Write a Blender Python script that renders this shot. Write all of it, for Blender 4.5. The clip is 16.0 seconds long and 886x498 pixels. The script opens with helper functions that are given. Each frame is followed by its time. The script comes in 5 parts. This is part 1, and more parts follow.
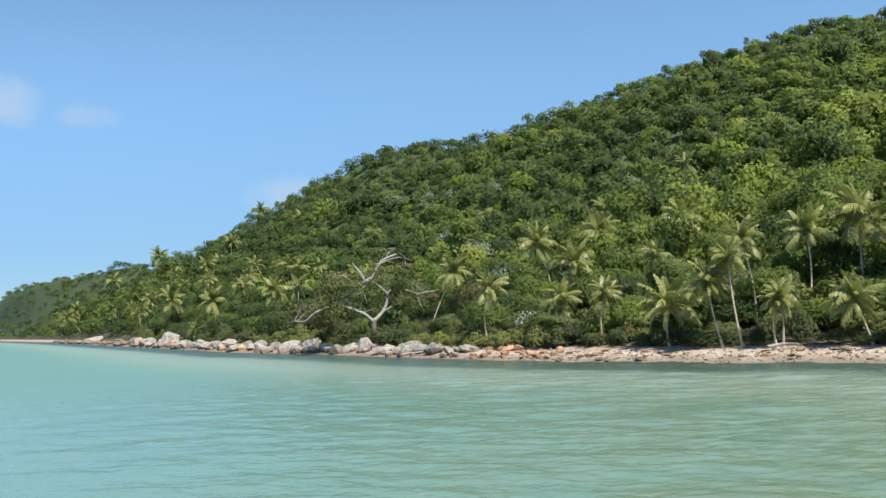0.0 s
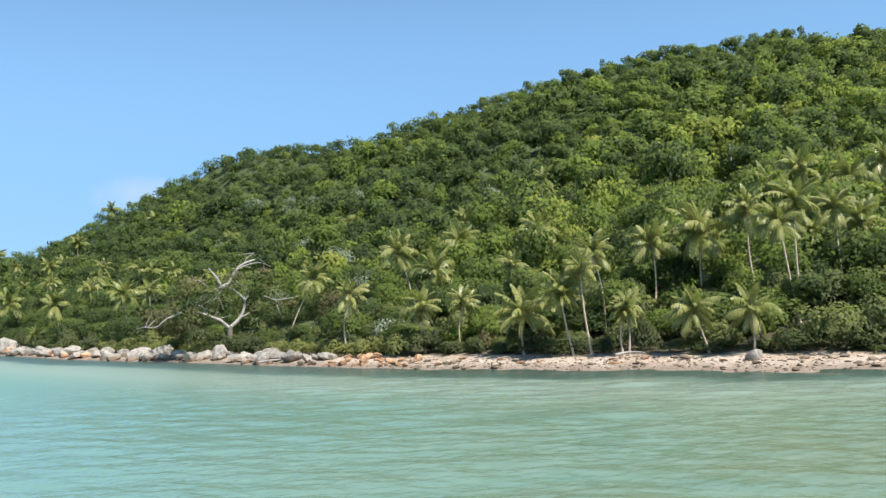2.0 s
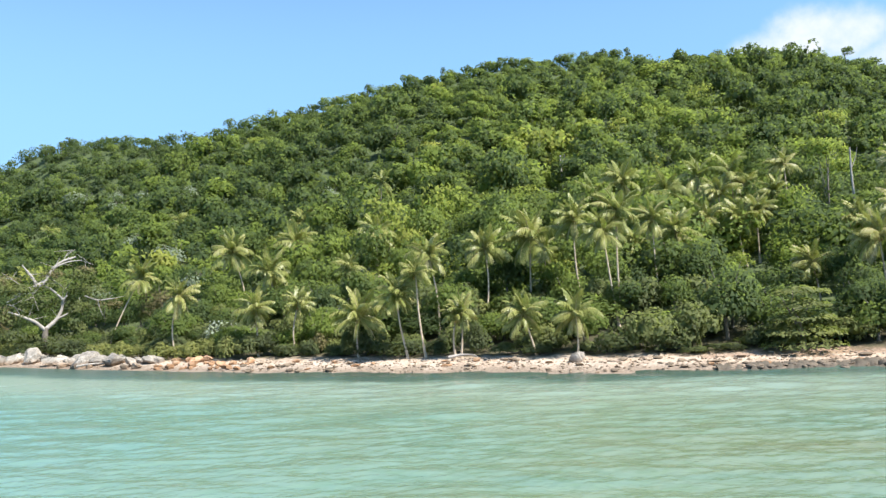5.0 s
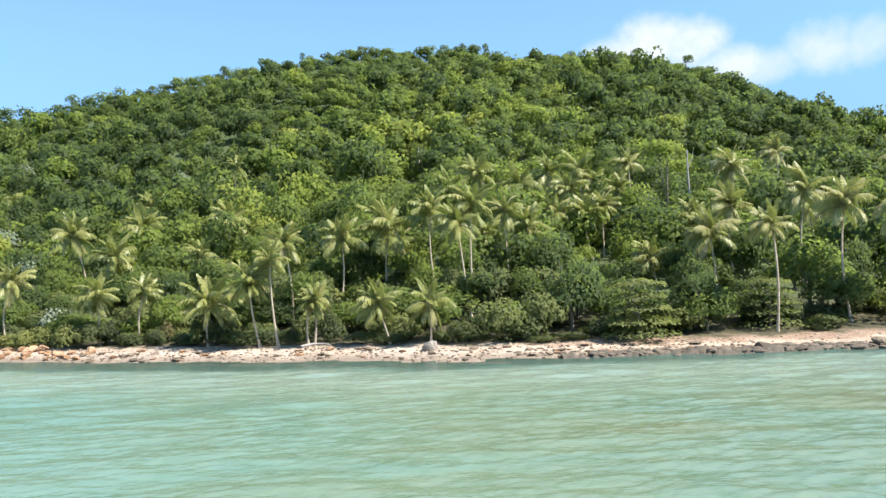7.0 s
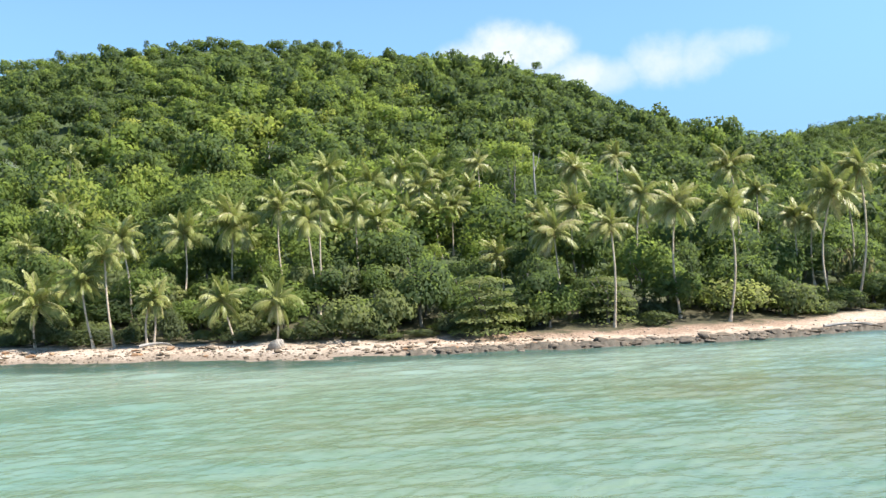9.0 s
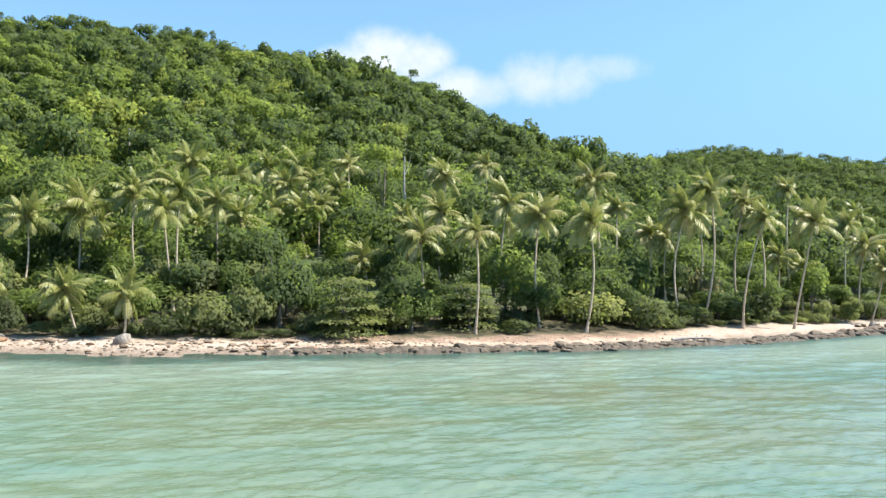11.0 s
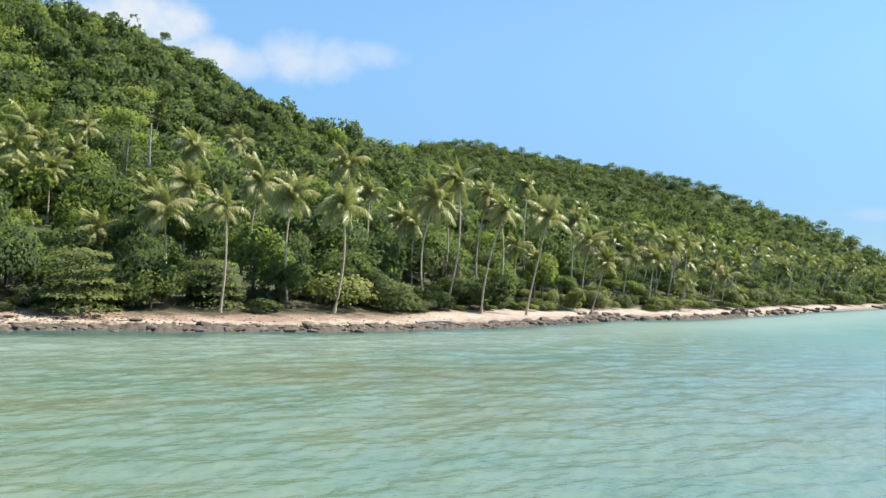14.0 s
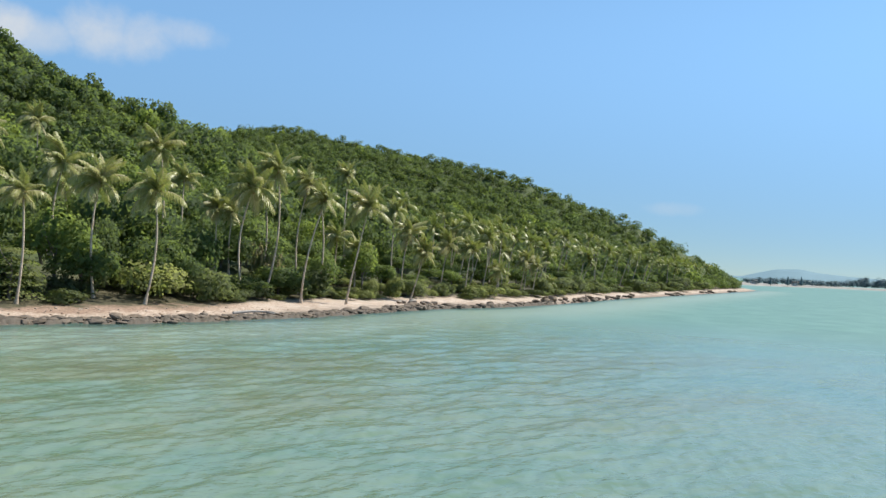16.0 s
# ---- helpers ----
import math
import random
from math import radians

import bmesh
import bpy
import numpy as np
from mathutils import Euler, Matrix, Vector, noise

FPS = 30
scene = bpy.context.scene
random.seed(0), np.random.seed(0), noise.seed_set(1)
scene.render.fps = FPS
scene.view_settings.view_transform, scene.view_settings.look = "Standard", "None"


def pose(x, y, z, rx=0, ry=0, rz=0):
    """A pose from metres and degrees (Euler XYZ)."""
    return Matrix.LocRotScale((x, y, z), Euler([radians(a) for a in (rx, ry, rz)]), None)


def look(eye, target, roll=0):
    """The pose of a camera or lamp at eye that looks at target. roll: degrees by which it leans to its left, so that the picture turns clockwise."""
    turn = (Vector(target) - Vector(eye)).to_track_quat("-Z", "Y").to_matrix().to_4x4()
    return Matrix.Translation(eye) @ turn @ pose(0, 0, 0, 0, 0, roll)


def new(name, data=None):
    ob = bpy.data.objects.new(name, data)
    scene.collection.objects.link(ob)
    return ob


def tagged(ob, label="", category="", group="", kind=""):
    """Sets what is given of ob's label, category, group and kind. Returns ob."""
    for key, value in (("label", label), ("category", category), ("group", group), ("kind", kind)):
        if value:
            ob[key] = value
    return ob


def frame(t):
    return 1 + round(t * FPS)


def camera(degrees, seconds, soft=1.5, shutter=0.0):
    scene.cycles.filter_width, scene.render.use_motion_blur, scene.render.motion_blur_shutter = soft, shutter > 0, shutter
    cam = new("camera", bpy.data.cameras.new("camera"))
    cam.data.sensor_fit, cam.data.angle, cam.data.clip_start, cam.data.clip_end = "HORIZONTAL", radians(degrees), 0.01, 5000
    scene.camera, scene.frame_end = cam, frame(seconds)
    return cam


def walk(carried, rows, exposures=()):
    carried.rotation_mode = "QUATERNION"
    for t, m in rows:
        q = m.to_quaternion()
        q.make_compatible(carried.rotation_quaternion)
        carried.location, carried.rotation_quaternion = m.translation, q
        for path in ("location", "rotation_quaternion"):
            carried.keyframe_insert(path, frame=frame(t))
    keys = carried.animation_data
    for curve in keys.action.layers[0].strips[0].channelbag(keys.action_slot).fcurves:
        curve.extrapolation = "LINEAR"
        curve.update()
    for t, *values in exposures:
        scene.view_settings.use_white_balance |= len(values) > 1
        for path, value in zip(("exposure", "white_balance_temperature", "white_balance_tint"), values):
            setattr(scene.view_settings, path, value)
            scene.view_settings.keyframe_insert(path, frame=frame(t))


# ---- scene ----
# camera: pans from the rail of an anchored boat that swings a little, some seven metres above the sea
cam = camera(55.0, 16.0, soft=1.42)
EYE_HEIGHT = 7.6
# seconds, place of the eye, yaw to the left of +y, pitch, roll
ROWS = [
    (0, -0.64, 0.14, 7.77, 29.11, 3.23, -4.59), (0.5, -0.61, 0.15, 7.76, 26.89, 2.96, -4.03), (1, -0.57, 0.17, 7.76, 24.45, 2.65, -4.80),
    (1.5, -0.53, 0.20, 7.76, 22.33, 2.86, -3.04), (2, -0.50, 0.22, 7.76, 19.85, 3.06, -3.87), (2.5, -0.46, 0.23, 7.76, 17.16, 3.52, -3.26),
    (3, -0.42, 0.25, 7.75, 15.34, 3.77, -3.06), (3.5, -0.38, 0.26, 7.75, 14.23, 3.42, -3.11), (3.7, -0.37, 0.26, 7.75, 13.74, 3.45, -3.39),
    (5.8, -0.23, 0.08, 7.71, 4.47, 1.98, -2.87), (6, -0.21, 0.05, 7.70, 3.28, 1.92, -3.00), (6.5, -0.18, -0.01, 7.69, 2.26, 2.02, -3.18),
    (7, -0.13, -0.04, 7.67, -0.52, 1.45, -2.42), (7.5, -0.07, -0.05, 7.64, -2.23, 2.10, -2.09), (8, 0.00, 0.00, 7.60, -4.65, 1.13, -2.11),
    (8.5, 0.10, 0.11, 7.54, -7.32, 0.83, -1.88), (9, 0.23, 0.27, 7.47, -10.38, 1.02, -2.07), (9.2, 0.28, 0.35, 7.43, -11.48, 1.00, -0.88),
    (11.3, 0.87, 1.25, 7.06, -20.44, 1.37, 0.74), (11.5, 0.90, 1.31, 7.04, -21.34, 1.42, 0.98), (12, 0.97, 1.41, 6.99, -23.81, 1.74, 1.23),
    (12.5, 0.98, 1.45, 6.96, -26.98, 1.70, 1.49), (13, 0.96, 1.43, 6.95, -29.68, 1.49, 2.28), (13.5, 0.92, 1.39, 6.96, -32.99, 1.06, 2.39),
    (14, 0.87, 1.33, 6.97, -35.86, 0.67, 3.19), (14.5, 0.79, 1.24, 7.00, -39.22, 1.10, 2.99), (15, 0.71, 1.16, 7.02, -42.37, 0.82, 3.12),
    (15.5, 0.64, 1.09, 7.04, -44.75, 0.80, 2.78), (16, 0.59, 1.03, 7.05, -47.94, 0.62, 3.50),
]
EXPOSURES = [(0.0, 0.5), (3.5, 0.9), (6.5, 1.05), (9.5, 1.05), (12.5, 0.95), (14.5, 0.68), (16.0, 0.46)]


def pan(x, y, z, yaw, pitch, roll):
    a, b = radians(yaw), radians(pitch)
    return look((x, y, z), (x - 50 * math.sin(a) * math.cos(b), y + 50 * math.cos(a) * math.cos(b), z + 50 * math.sin(b)), roll)


walk(cam, [(row[0], pan(*row[1:])) for row in ROWS], EXPOSURES)

# ---- world and sun ----
SUN_AZ, SUN_EL = 116.0, 54.0          # degrees, clockwise from +y; above the horizon
world = bpy.data.worlds.new("sky")
scene.world = world
world.use_nodes = True
wn, wl = world.node_tree.nodes, world.node_tree.links
wn.clear()
w_out = wn.new("ShaderNodeOutputWorld")
w_bg = wn.new("ShaderNodeBackground")
w_sky = wn.new("ShaderNodeTexSky")
w_sky.sky_type = "NISHITA"
w_sky.sun_disc = False
w_sky.sun_elevation, w_sky.sun_rotation = radians(SUN_EL), radians(SUN_AZ)
w_sky.air_density, w_sky.dust_density, w_sky.ozone_density = 1.0, 0.0, 1.6
w_sky.altitude = 5500
w_bg.inputs["Strength"].default_value = 0.178
wl.new(w_bg.outputs[0], w_out.inputs[0])


def direction(az, el):
    a, e = radians(az), radians(el)
    return Vector((math.sin(a) * math.cos(e), math.cos(a) * math.cos(e), math.sin(e)))


def build_clouds():
    """Soft cumulus puffs in the sky: noise-edged ellipses round a few directions."""
    geo = wn.new("ShaderNodeNewGeometry")
    noise_t = wn.new("ShaderNodeTexNoise")
    noise_t.inputs["Scale"].default_value, noise_t.inputs["Detail"].default_value = 16.0, 7.0
    noise_t.inputs["Roughness"].default_value = 0.6
    wl.new(geo.outputs["Position"], noise_t.inputs["Vector"])
    total = None
    # azimuth, elevation, half width, half height, weight
    for az, el, hw, hh, k in CLOUDS:
        c = direction(az, el)
        right = Vector((math.cos(radians(az)), -math.sin(radians(az)), 0))
        up = right.cross(c)
        terms = []
        for axis, half in ((right, hw), (up, hh)):
            dot = wn.new("ShaderNodeVectorMath")
            dot.operation = "DOT_PRODUCT"
            wl.new(geo.outputs["Position"], dot.inputs[0])
            dot.inputs[1].default_value = axis
            off = wn.new("ShaderNodeMath")
            off.operation = "MULTIPLY_ADD"
            wl.new(dot.outputs["Value"], off.inputs[0])
            off.inputs[1].default_value = 1 / math.sin(radians(half))
            off.inputs[2].default_value = -axis.dot(c) / math.sin(radians(half))
            sq = wn.new("ShaderNodeMath")
            sq.operation = "MULTIPLY"
            wl.new(off.outputs[0], sq.inputs[0])
            wl.new(off.outputs[0], sq.inputs[1])
            terms.append(sq)
        add = wn.new("ShaderNodeMath")
        add.operation = "ADD"
        wl.new(terms[0].outputs[0], add.inputs[0])
        wl.new(terms[1].outputs[0], add.inputs[1])
        # 1 - r2 + (noise - 0.5) * 2.2
        nz = wn.new("ShaderNodeMath")
        nz.operation = "MULTIPLY_ADD"
        wl.new(noise_t.outputs["Fac"], nz.inputs[0])
        nz.inputs[1].default_value, nz.inputs[2].default_value = 2.4, -0.4
        sub = wn.new("ShaderNodeMath")
        sub.operation = "SUBTRACT"
        wl.new(nz.outputs[0], sub.inputs[0])
        wl.new(add.outputs[0], sub.inputs[1])
        ramp = wn.new("ShaderNodeMapRange")
        ramp.interpolation_type = "SMOOTHSTEP"
        ramp.inputs["From Min"].default_value, ramp.inputs["From Max"].default_value = -0.45, 1.25
        ramp.inputs["To Max"].default_value = k
        wl.new(sub.outputs[0], ramp.inputs["Value"])
        if total is None:
            total = ramp
        else:
            mx = wn.new("ShaderNodeMath")
            mx.operation = "MAXIMUM"
            wl.new(total.outputs[0], mx.inputs[0])
            wl.new(ramp.outputs[0], mx.inputs[1])
            total = mx
    mix = wn.new("ShaderNodeMix")
    mix.data_type = "RGBA"
    wl.new(total.outputs[0], mix.inputs["Factor"])
    clear = wn.new("ShaderNodeMix")
    clear.data_type, clear.blend_type = "RGBA", "MULTIPLY"
    clear.inputs["Factor"].default_value = 1.0
    wl.new(w_sky.outputs[0], clear.inputs["A"])
    clear.inputs["B"].default_value = (0.98, 1.13, 1.01, 1)      # clear tropical blue
    # sea haze dims and greys the band just above the horizon
    sep = wn.new("ShaderNodeSeparateXYZ")
    wl.new(geo.outputs["Position"], sep.inputs[0])
    low = wn.new("ShaderNodeMapRange")
    low.interpolation_type = "SMOOTHSTEP"
    low.inputs["From Min"].default_value, low.inputs["From Max"].default_value = -0.03, 0.33
    wl.new(sep.outputs["Z"], low.inputs["Value"])
    veil = wn.new("ShaderNodeMix")
    veil.data_type = "RGBA"
    veil.inputs["A"].default_value, veil.inputs["B"].default_value = (0.25, 0.245, 0.29, 1), (1, 1, 1, 1)
    wl.new(low.outputs[0], veil.inputs["Factor"])
    hazy = wn.new("ShaderNodeMix")
    hazy.data_type, hazy.blend_type = "RGBA", "MULTIPLY"
    hazy.inputs["Factor"].default_value = 1.0
    wl.new(clear.outputs["Result"], hazy.inputs["A"])
    wl.new(veil.outputs["Result"], hazy.inputs["B"])
    wl.new(hazy.outputs["Result"], mix.inputs["A"])
    mix.inputs["B"].default_value = (2.9, 3.0, 3.1, 1)
    wl.new(mix.outputs["Result"], w_bg.inputs["Color"])


CLOUDS = [
    (12.4, 13.4, 2.4, 1.6, 0.9), (14.8, 13.9, 3.2, 2.1, 1.0), (17.2, 13.6, 2.8, 1.9, 1.0), (19.6, 12.3, 2.8, 1.4, 0.9), (22.0, 11.9, 2.4, 1.2, 0.6),
    (25.4, 12.6, 2.6, 1.9, 0.75), (27.6, 12.5, 2.6, 1.6, 0.7), (30.4, 13.1, 2.8, 1.1, 0.55),
    (-55.8, 13.9, 2.2, 1.9, 0.5), (-51.4, 12.9, 2.0, 0.9, 0.26), (-39.6, 7.6, 2.6, 1.4, 0.36), (63.1, 4.1, 2.2, 0.5, 0.22),
]
build_clouds()

sun = new("sun", bpy.data.lights.new("sun", "SUN"))
sun.data.energy, sun.data.angle, sun.data.color = 5.0, radians(0.53), (1.0, 0.95, 0.86)
sun.matrix_world = look((0, 0, 0), -direction(SUN_AZ, SUN_EL))


# ---- materials ----
def material(name):
    m = bpy.data.materials.new(name)
    m.use_nodes = True
    nt = m.node_tree
    nt.nodes.clear()
    out = nt.nodes.new("ShaderNodeOutputMaterial")
    bsdf = nt.nodes.new("ShaderNodeBsdfPrincipled")
    nt.links.new(bsdf.outputs[0], out.inputs[0])
    return m, nt, bsdf


def node(nt, kind, **values):
    n = nt.nodes.new(kind)
    for key, v in values.items():
        n.inputs[key.replace("_", " ")].default_value = v
    return n


def ramp_node(nt, source, stops):
    r = nt.nodes.new("ShaderNodeValToRGB")
    while len(r.color_ramp.elements) < len(stops):
        r.color_ramp.elements.new(0.5)
    for e, (p, c) in zip(r.color_ramp.elements, stops):
        e.position, e.color = p, (*c, 1)
    nt.links.new(source, r.inputs[0])
    return r


def mix_node(nt, fac, a, b, blend="MIX"):
    m = nt.nodes.new("ShaderNodeMix")
    m.data_type, m.blend_type = "RGBA", blend
    for sock, v in (("Factor", fac), ("A", a), ("B", b)):
        if isinstance(v, (int, float)):
            m.inputs[sock].default_value = v
        elif isinstance(v, tuple):
            m.inputs[sock].default_value = (*v, 1)
        else:
            nt.links.new(v, m.inputs[sock])
    return m.outputs["Result"]


def leaf_material(name, stops, patch=9.0, gloss=0.6, through_light=0.48, round_shade=2.8, per_thing=0.0):
    """Leaves: a tone for each tree, small variation from leaf to leaf, some light through the blade."""
    m, nt, bsdf = material(name)
    tone = nt.nodes.new("ShaderNodeAttribute")
    tone.attribute_name = "tone"
    geo = nt.nodes.new("ShaderNodeNewGeometry")
    leafy = nt.nodes.new("ShaderNodeMath")
    leafy.operation = "MULTIPLY_ADD"
    nt.links.new(geo.outputs["Random Per Island"], leafy.inputs[0])
    leafy.inputs[1].default_value = 0.22
    nt.links.new(tone.outputs["Fac"], leafy.inputs[2])
    noise_t = node(nt, "ShaderNodeTexNoise", Scale=1.0 / patch, Detail=3.0)
    nt.links.new(geo.outputs["Position"], noise_t.inputs["Vector"])
    sum_ = nt.nodes.new("ShaderNodeMath")
    sum_.operation = "MULTIPLY_ADD"
    nt.links.new(noise_t.outputs["Fac"], sum_.inputs[0])
    sum_.inputs[1].default_value = 0.4
    nt.links.new(leafy.outputs[0], sum_.inputs[2])
    if per_thing:
        who = nt.nodes.new("ShaderNodeObjectInfo")
        own = nt.nodes.new("ShaderNodeMath")
        own.operation = "MULTIPLY_ADD"
        nt.links.new(who.outputs["Random"], own.inputs[0])
        own.inputs[1].default_value = per_thing
        nt.links.new(sum_.outputs[0], own.inputs[2])
        sum_ = own
    half = nt.nodes.new("ShaderNodeMath")
    half.operation = "MULTIPLY_ADD"
    nt.links.new(sum_.outputs[0], half.inputs[0])
    half.inputs[1].default_value, half.inputs[2].default_value = 0.78, -0.1 - 0.45 * per_thing
    r = ramp_node(nt, half.outputs[0], stops)
    nt.links.new(r.outputs[0], bsdf.inputs["Base Color"])
    if round_shade:
        # leaves shade with the rounded clump that they cover
        lobe = nt.nodes.new("ShaderNodeAttribute")
        lobe.attribute_name = "soft"
        turn = nt.nodes.new("ShaderNodeVectorTransform")
        turn.vector_type, turn.convert_from, turn.convert_to = "VECTOR", "OBJECT", "WORLD"
        nt.links.new(lobe.outputs["Vector"], turn.inputs[0])
        sc = nt.nodes.new("ShaderNodeVectorMath")
        sc.operation = "MULTIPLY_ADD"
        nt.links.new(turn.outputs[0], sc.inputs[0])
        sc.inputs[1].default_value = (round_shade,) * 3
        nt.links.new(geo.outputs["Normal"], sc.inputs[2])
        unit = nt.nodes.new("ShaderNodeVectorMath")
        unit.operation = "NORMALIZE"
        nt.links.new(sc.outputs[0], unit.inputs[0])
        nt.links.new(unit.outputs[0], bsdf.inputs["Normal"])
    bsdf.inputs["Roughness"].default_value = gloss
    bsdf.inputs["Specular IOR Level"].default_value = 0.12 if round_shade else 0.34
    if through_light:
        tr = nt.nodes.new("ShaderNodeBsdfTranslucent")
        bright = mix_node(nt, 0.45, r.outputs[0], (0.25, 0.34, 0.035))
        nt.links.new(bright, tr.inputs["Color"])
        mx = nt.nodes.new("ShaderNodeMixShader")
        mx.inputs[0].default_value = through_light
        out = [n for n in nt.nodes if n.type == "OUTPUT_MATERIAL"][0]
        nt.links.new(bsdf.outputs[0], mx.inputs[1])
        nt.links.new(tr.outputs[0], mx.inputs[2])
        nt.links.new(mx.outputs[0], out.inputs[0])
    return m


def noise_material(name, stops, scale, rough=0.85, bump=0.4, bump_scale=None, fine=6.0):
    """Mineral or bark: two scales of noise in colour, fine relief."""
    m, nt, bsdf = material(name)
    geo = nt.nodes.new("ShaderNodeNewGeometry")
    big = node(nt, "ShaderNodeTexNoise", Scale=scale, Detail=5.0, Roughness=0.6)
    small = node(nt, "ShaderNodeTexNoise", Scale=scale * fine, Detail=6.0, Roughness=0.7)
    for n in (big, small):
        nt.links.new(geo.outputs["Position"], n.inputs["Vector"])
    mixed = nt.nodes.new("ShaderNodeMath")
    mixed.operation = "MULTIPLY_ADD"
    nt.links.new(small.outputs["Fac"], mixed.inputs[0])
    mixed.inputs[1].default_value = 0.5
    add = nt.nodes.new("ShaderNodeMath")
    add.operation = "MULTIPLY"
    nt.links.new(big.outputs["Fac"], add.inputs[0])
    add.inputs[1].default_value = 0.5
    nt.links.new(add.outputs[0], mixed.inputs[2])
    r = ramp_node(nt, mixed.outputs[0], stops)
    nt.links.new(r.outputs[0], bsdf.inputs["Base Color"])
    bsdf.inputs["Roughness"].default_value = rough
    bp = node(nt, "ShaderNodeBump", Strength=bump, Distance=0.08)
    nt.links.new(small.outputs["Fac"], bp.inputs["Height"])
    nt.links.new(bp.outputs[0], bsdf.inputs["Normal"])
    return m


FOREST = leaf_material("forest_leaves", [
    (0.0, (0.048, 0.072, 0.038)), (0.22, (0.084, 0.120, 0.049)), (0.48, (0.148, 0.198, 0.054)),
    (0.75, (0.210, 0.272, 0.057)), (1.0, (0.335, 0.342, 0.088))], through_light=0.5)
SHRUB_LEAF = leaf_material("shrub_leaves", [
    (0.0, (0.060, 0.074, 0.046)), (0.3, (0.112, 0.134, 0.064)), (0.55, (0.182, 0.206, 0.080)),
    (0.8, (0.285, 0.290, 0.100)), (1.0, (0.390, 0.360, 0.140))], patch=3.0)
SILVER_LEAF = leaf_material("silver_leaves", [
    (0.0, (0.25, 0.3, 0.22)), (0.5, (0.48, 0.54, 0.44)), (1.0, (0.68, 0.72, 0.64))], patch=2.0)
DRY_LEAF = leaf_material("dry_leaves", [
    (0.0, (0.10, 0.08, 0.05)), (0.5, (0.2, 0.17, 0.09)), (1.0, (0.3, 0.26, 0.15))], patch=2.0)
PALM_LEAF = leaf_material("palm_leaves", [
    (0.0, (0.075, 0.095, 0.034)), (0.3, (0.165, 0.192, 0.056)), (0.55, (0.275, 0.292, 0.088)), (0.8, (0.405, 0.382, 0.150)), (1.0, (0.520, 0.440, 0.270))],
    gloss=0.36, through_light=0.32, round_shade=0, per_thing=0.3)
BARK = noise_material("bark", [(0.3, (0.08, 0.066, 0.052)), (0.5, (0.17, 0.145, 0.12)), (0.7, (0.3, 0.27, 0.235))], 1.2)
DEADWOOD = noise_material("dead_wood", [(0.3, (0.17, 0.155, 0.14)), (0.52, (0.34, 0.31, 0.28)), (0.75, (0.52, 0.48, 0.44))], 1.5)
SOIL = noise_material("forest_soil", [(0.3, (0.03, 0.04, 0.014)), (0.55, (0.055, 0.07, 0.022)), (0.75, (0.12, 0.09, 0.05))], 0.35)


# ---- the lie of the land ----
SHORE = [(-1900, 1090), (-1300, 790), (-781, 505), (-406, 296), (-247, 203), (-178, 163), (-127.5, 132), (-98.6, 117.5), (-77.7, 107), (-61.1, 97.7), (-48.6, 91.5), (-38.6, 86.6), (-30.2, 82.8), (-23.3, 81.1), (-16.5, 77.8), (-10.8, 76.6), (-5.3, 75.1), (0, 71), (5.1, 72.3), (9.9, 70.6), (14.9, 70), (19.8, 69.1), (24.7, 68), (30.7, 68.9), (35.9, 67.5), (42.8, 68.6), (50.5, 69.5), (60.3, 71.8), (73.2, 75.8), (89.5, 80.6), (105.3, 82.2), (131.9, 89), (182.3, 105.3), (257.5, 125.6), (423.5, 171.1), (449.5, 179.1), (463.5, 231.1), (475.5, 411.1), (489.5, 771.1)]
SX, SY = np.array(SHORE, float).T
# smooth the shoreline's corners
_gx = np.linspace(-1900, 490, 4741)
_gy = np.interp(_gx, SX, SY)
_k = np.hanning(25)
_gy = np.convolve(np.pad(_gy, 12, mode="edge"), _k / _k.sum(), mode="valid")


def shore_y(x):
    return np.interp(x, _gx, _gy)


_gs = np.sqrt(1 + np.gradient(_gy, _gx) ** 2)


def steep(x):
    """Metres in y for each metre straight inland."""
    return np.interp(x, _gx, np.minimum(_gs, 2.2))


def polar(az, el, r):
    """A hill crest's point in that direction and at that distance; the trees on it add some metres."""
    a = radians(az)
    return (r * math.sin(a), r * math.cos(a), EYE_HEIGHT + r * math.tan(radians(el)) - 3.0)


# crest lines: azimuth, elevation, distance
CREST_MAIN = [polar(*p) for p in (
    (-59.2, 2.50, 1750), (-58, 2.55, 1450), (-56.8, 2.65, 1150), (-54.3, 3.15, 860), (-50.5, 3.55, 640), (-46.8, 4.25, 540), (-44.3, 5.05, 500), (-41.8, 6.45, 460), (-39.3, 7.45, 430),
    (-36.8, 8.65, 405), (-34.3, 9.85, 388), (-31.8, 10.45, 374), (-26.8, 10.75, 357), (-24.3, 11.15, 350), (-21.8, 12.05, 343), (-19.3, 12.35, 337), (-16.8, 12.75, 331), (-14.3, 13.45, 327),
    (-11.8, 14.25, 323), (-9.3, 14.55, 321), (-6.8, 14.65, 319), (-4.3, 14.85, 318), (-1.8, 14.55, 318), (0.7, 14.25, 318), (3.2, 14.25, 318), (5.7, 13.45, 318), (8.2, 13.57, 318),
    (10.7, 13.47, 318), (13.2, 13.37, 318), (15.7, 12.92, 318), (18.2, 12.17, 318), (20.7, 11.35, 318), (23.2, 10.00, 318), (25.7, 8.65, 319), (28.2, 7.75, 323), (30.7, 7.05, 330),
    (34, 5.45, 338), (38, 3.65, 345), (42, 2.00, 351))]
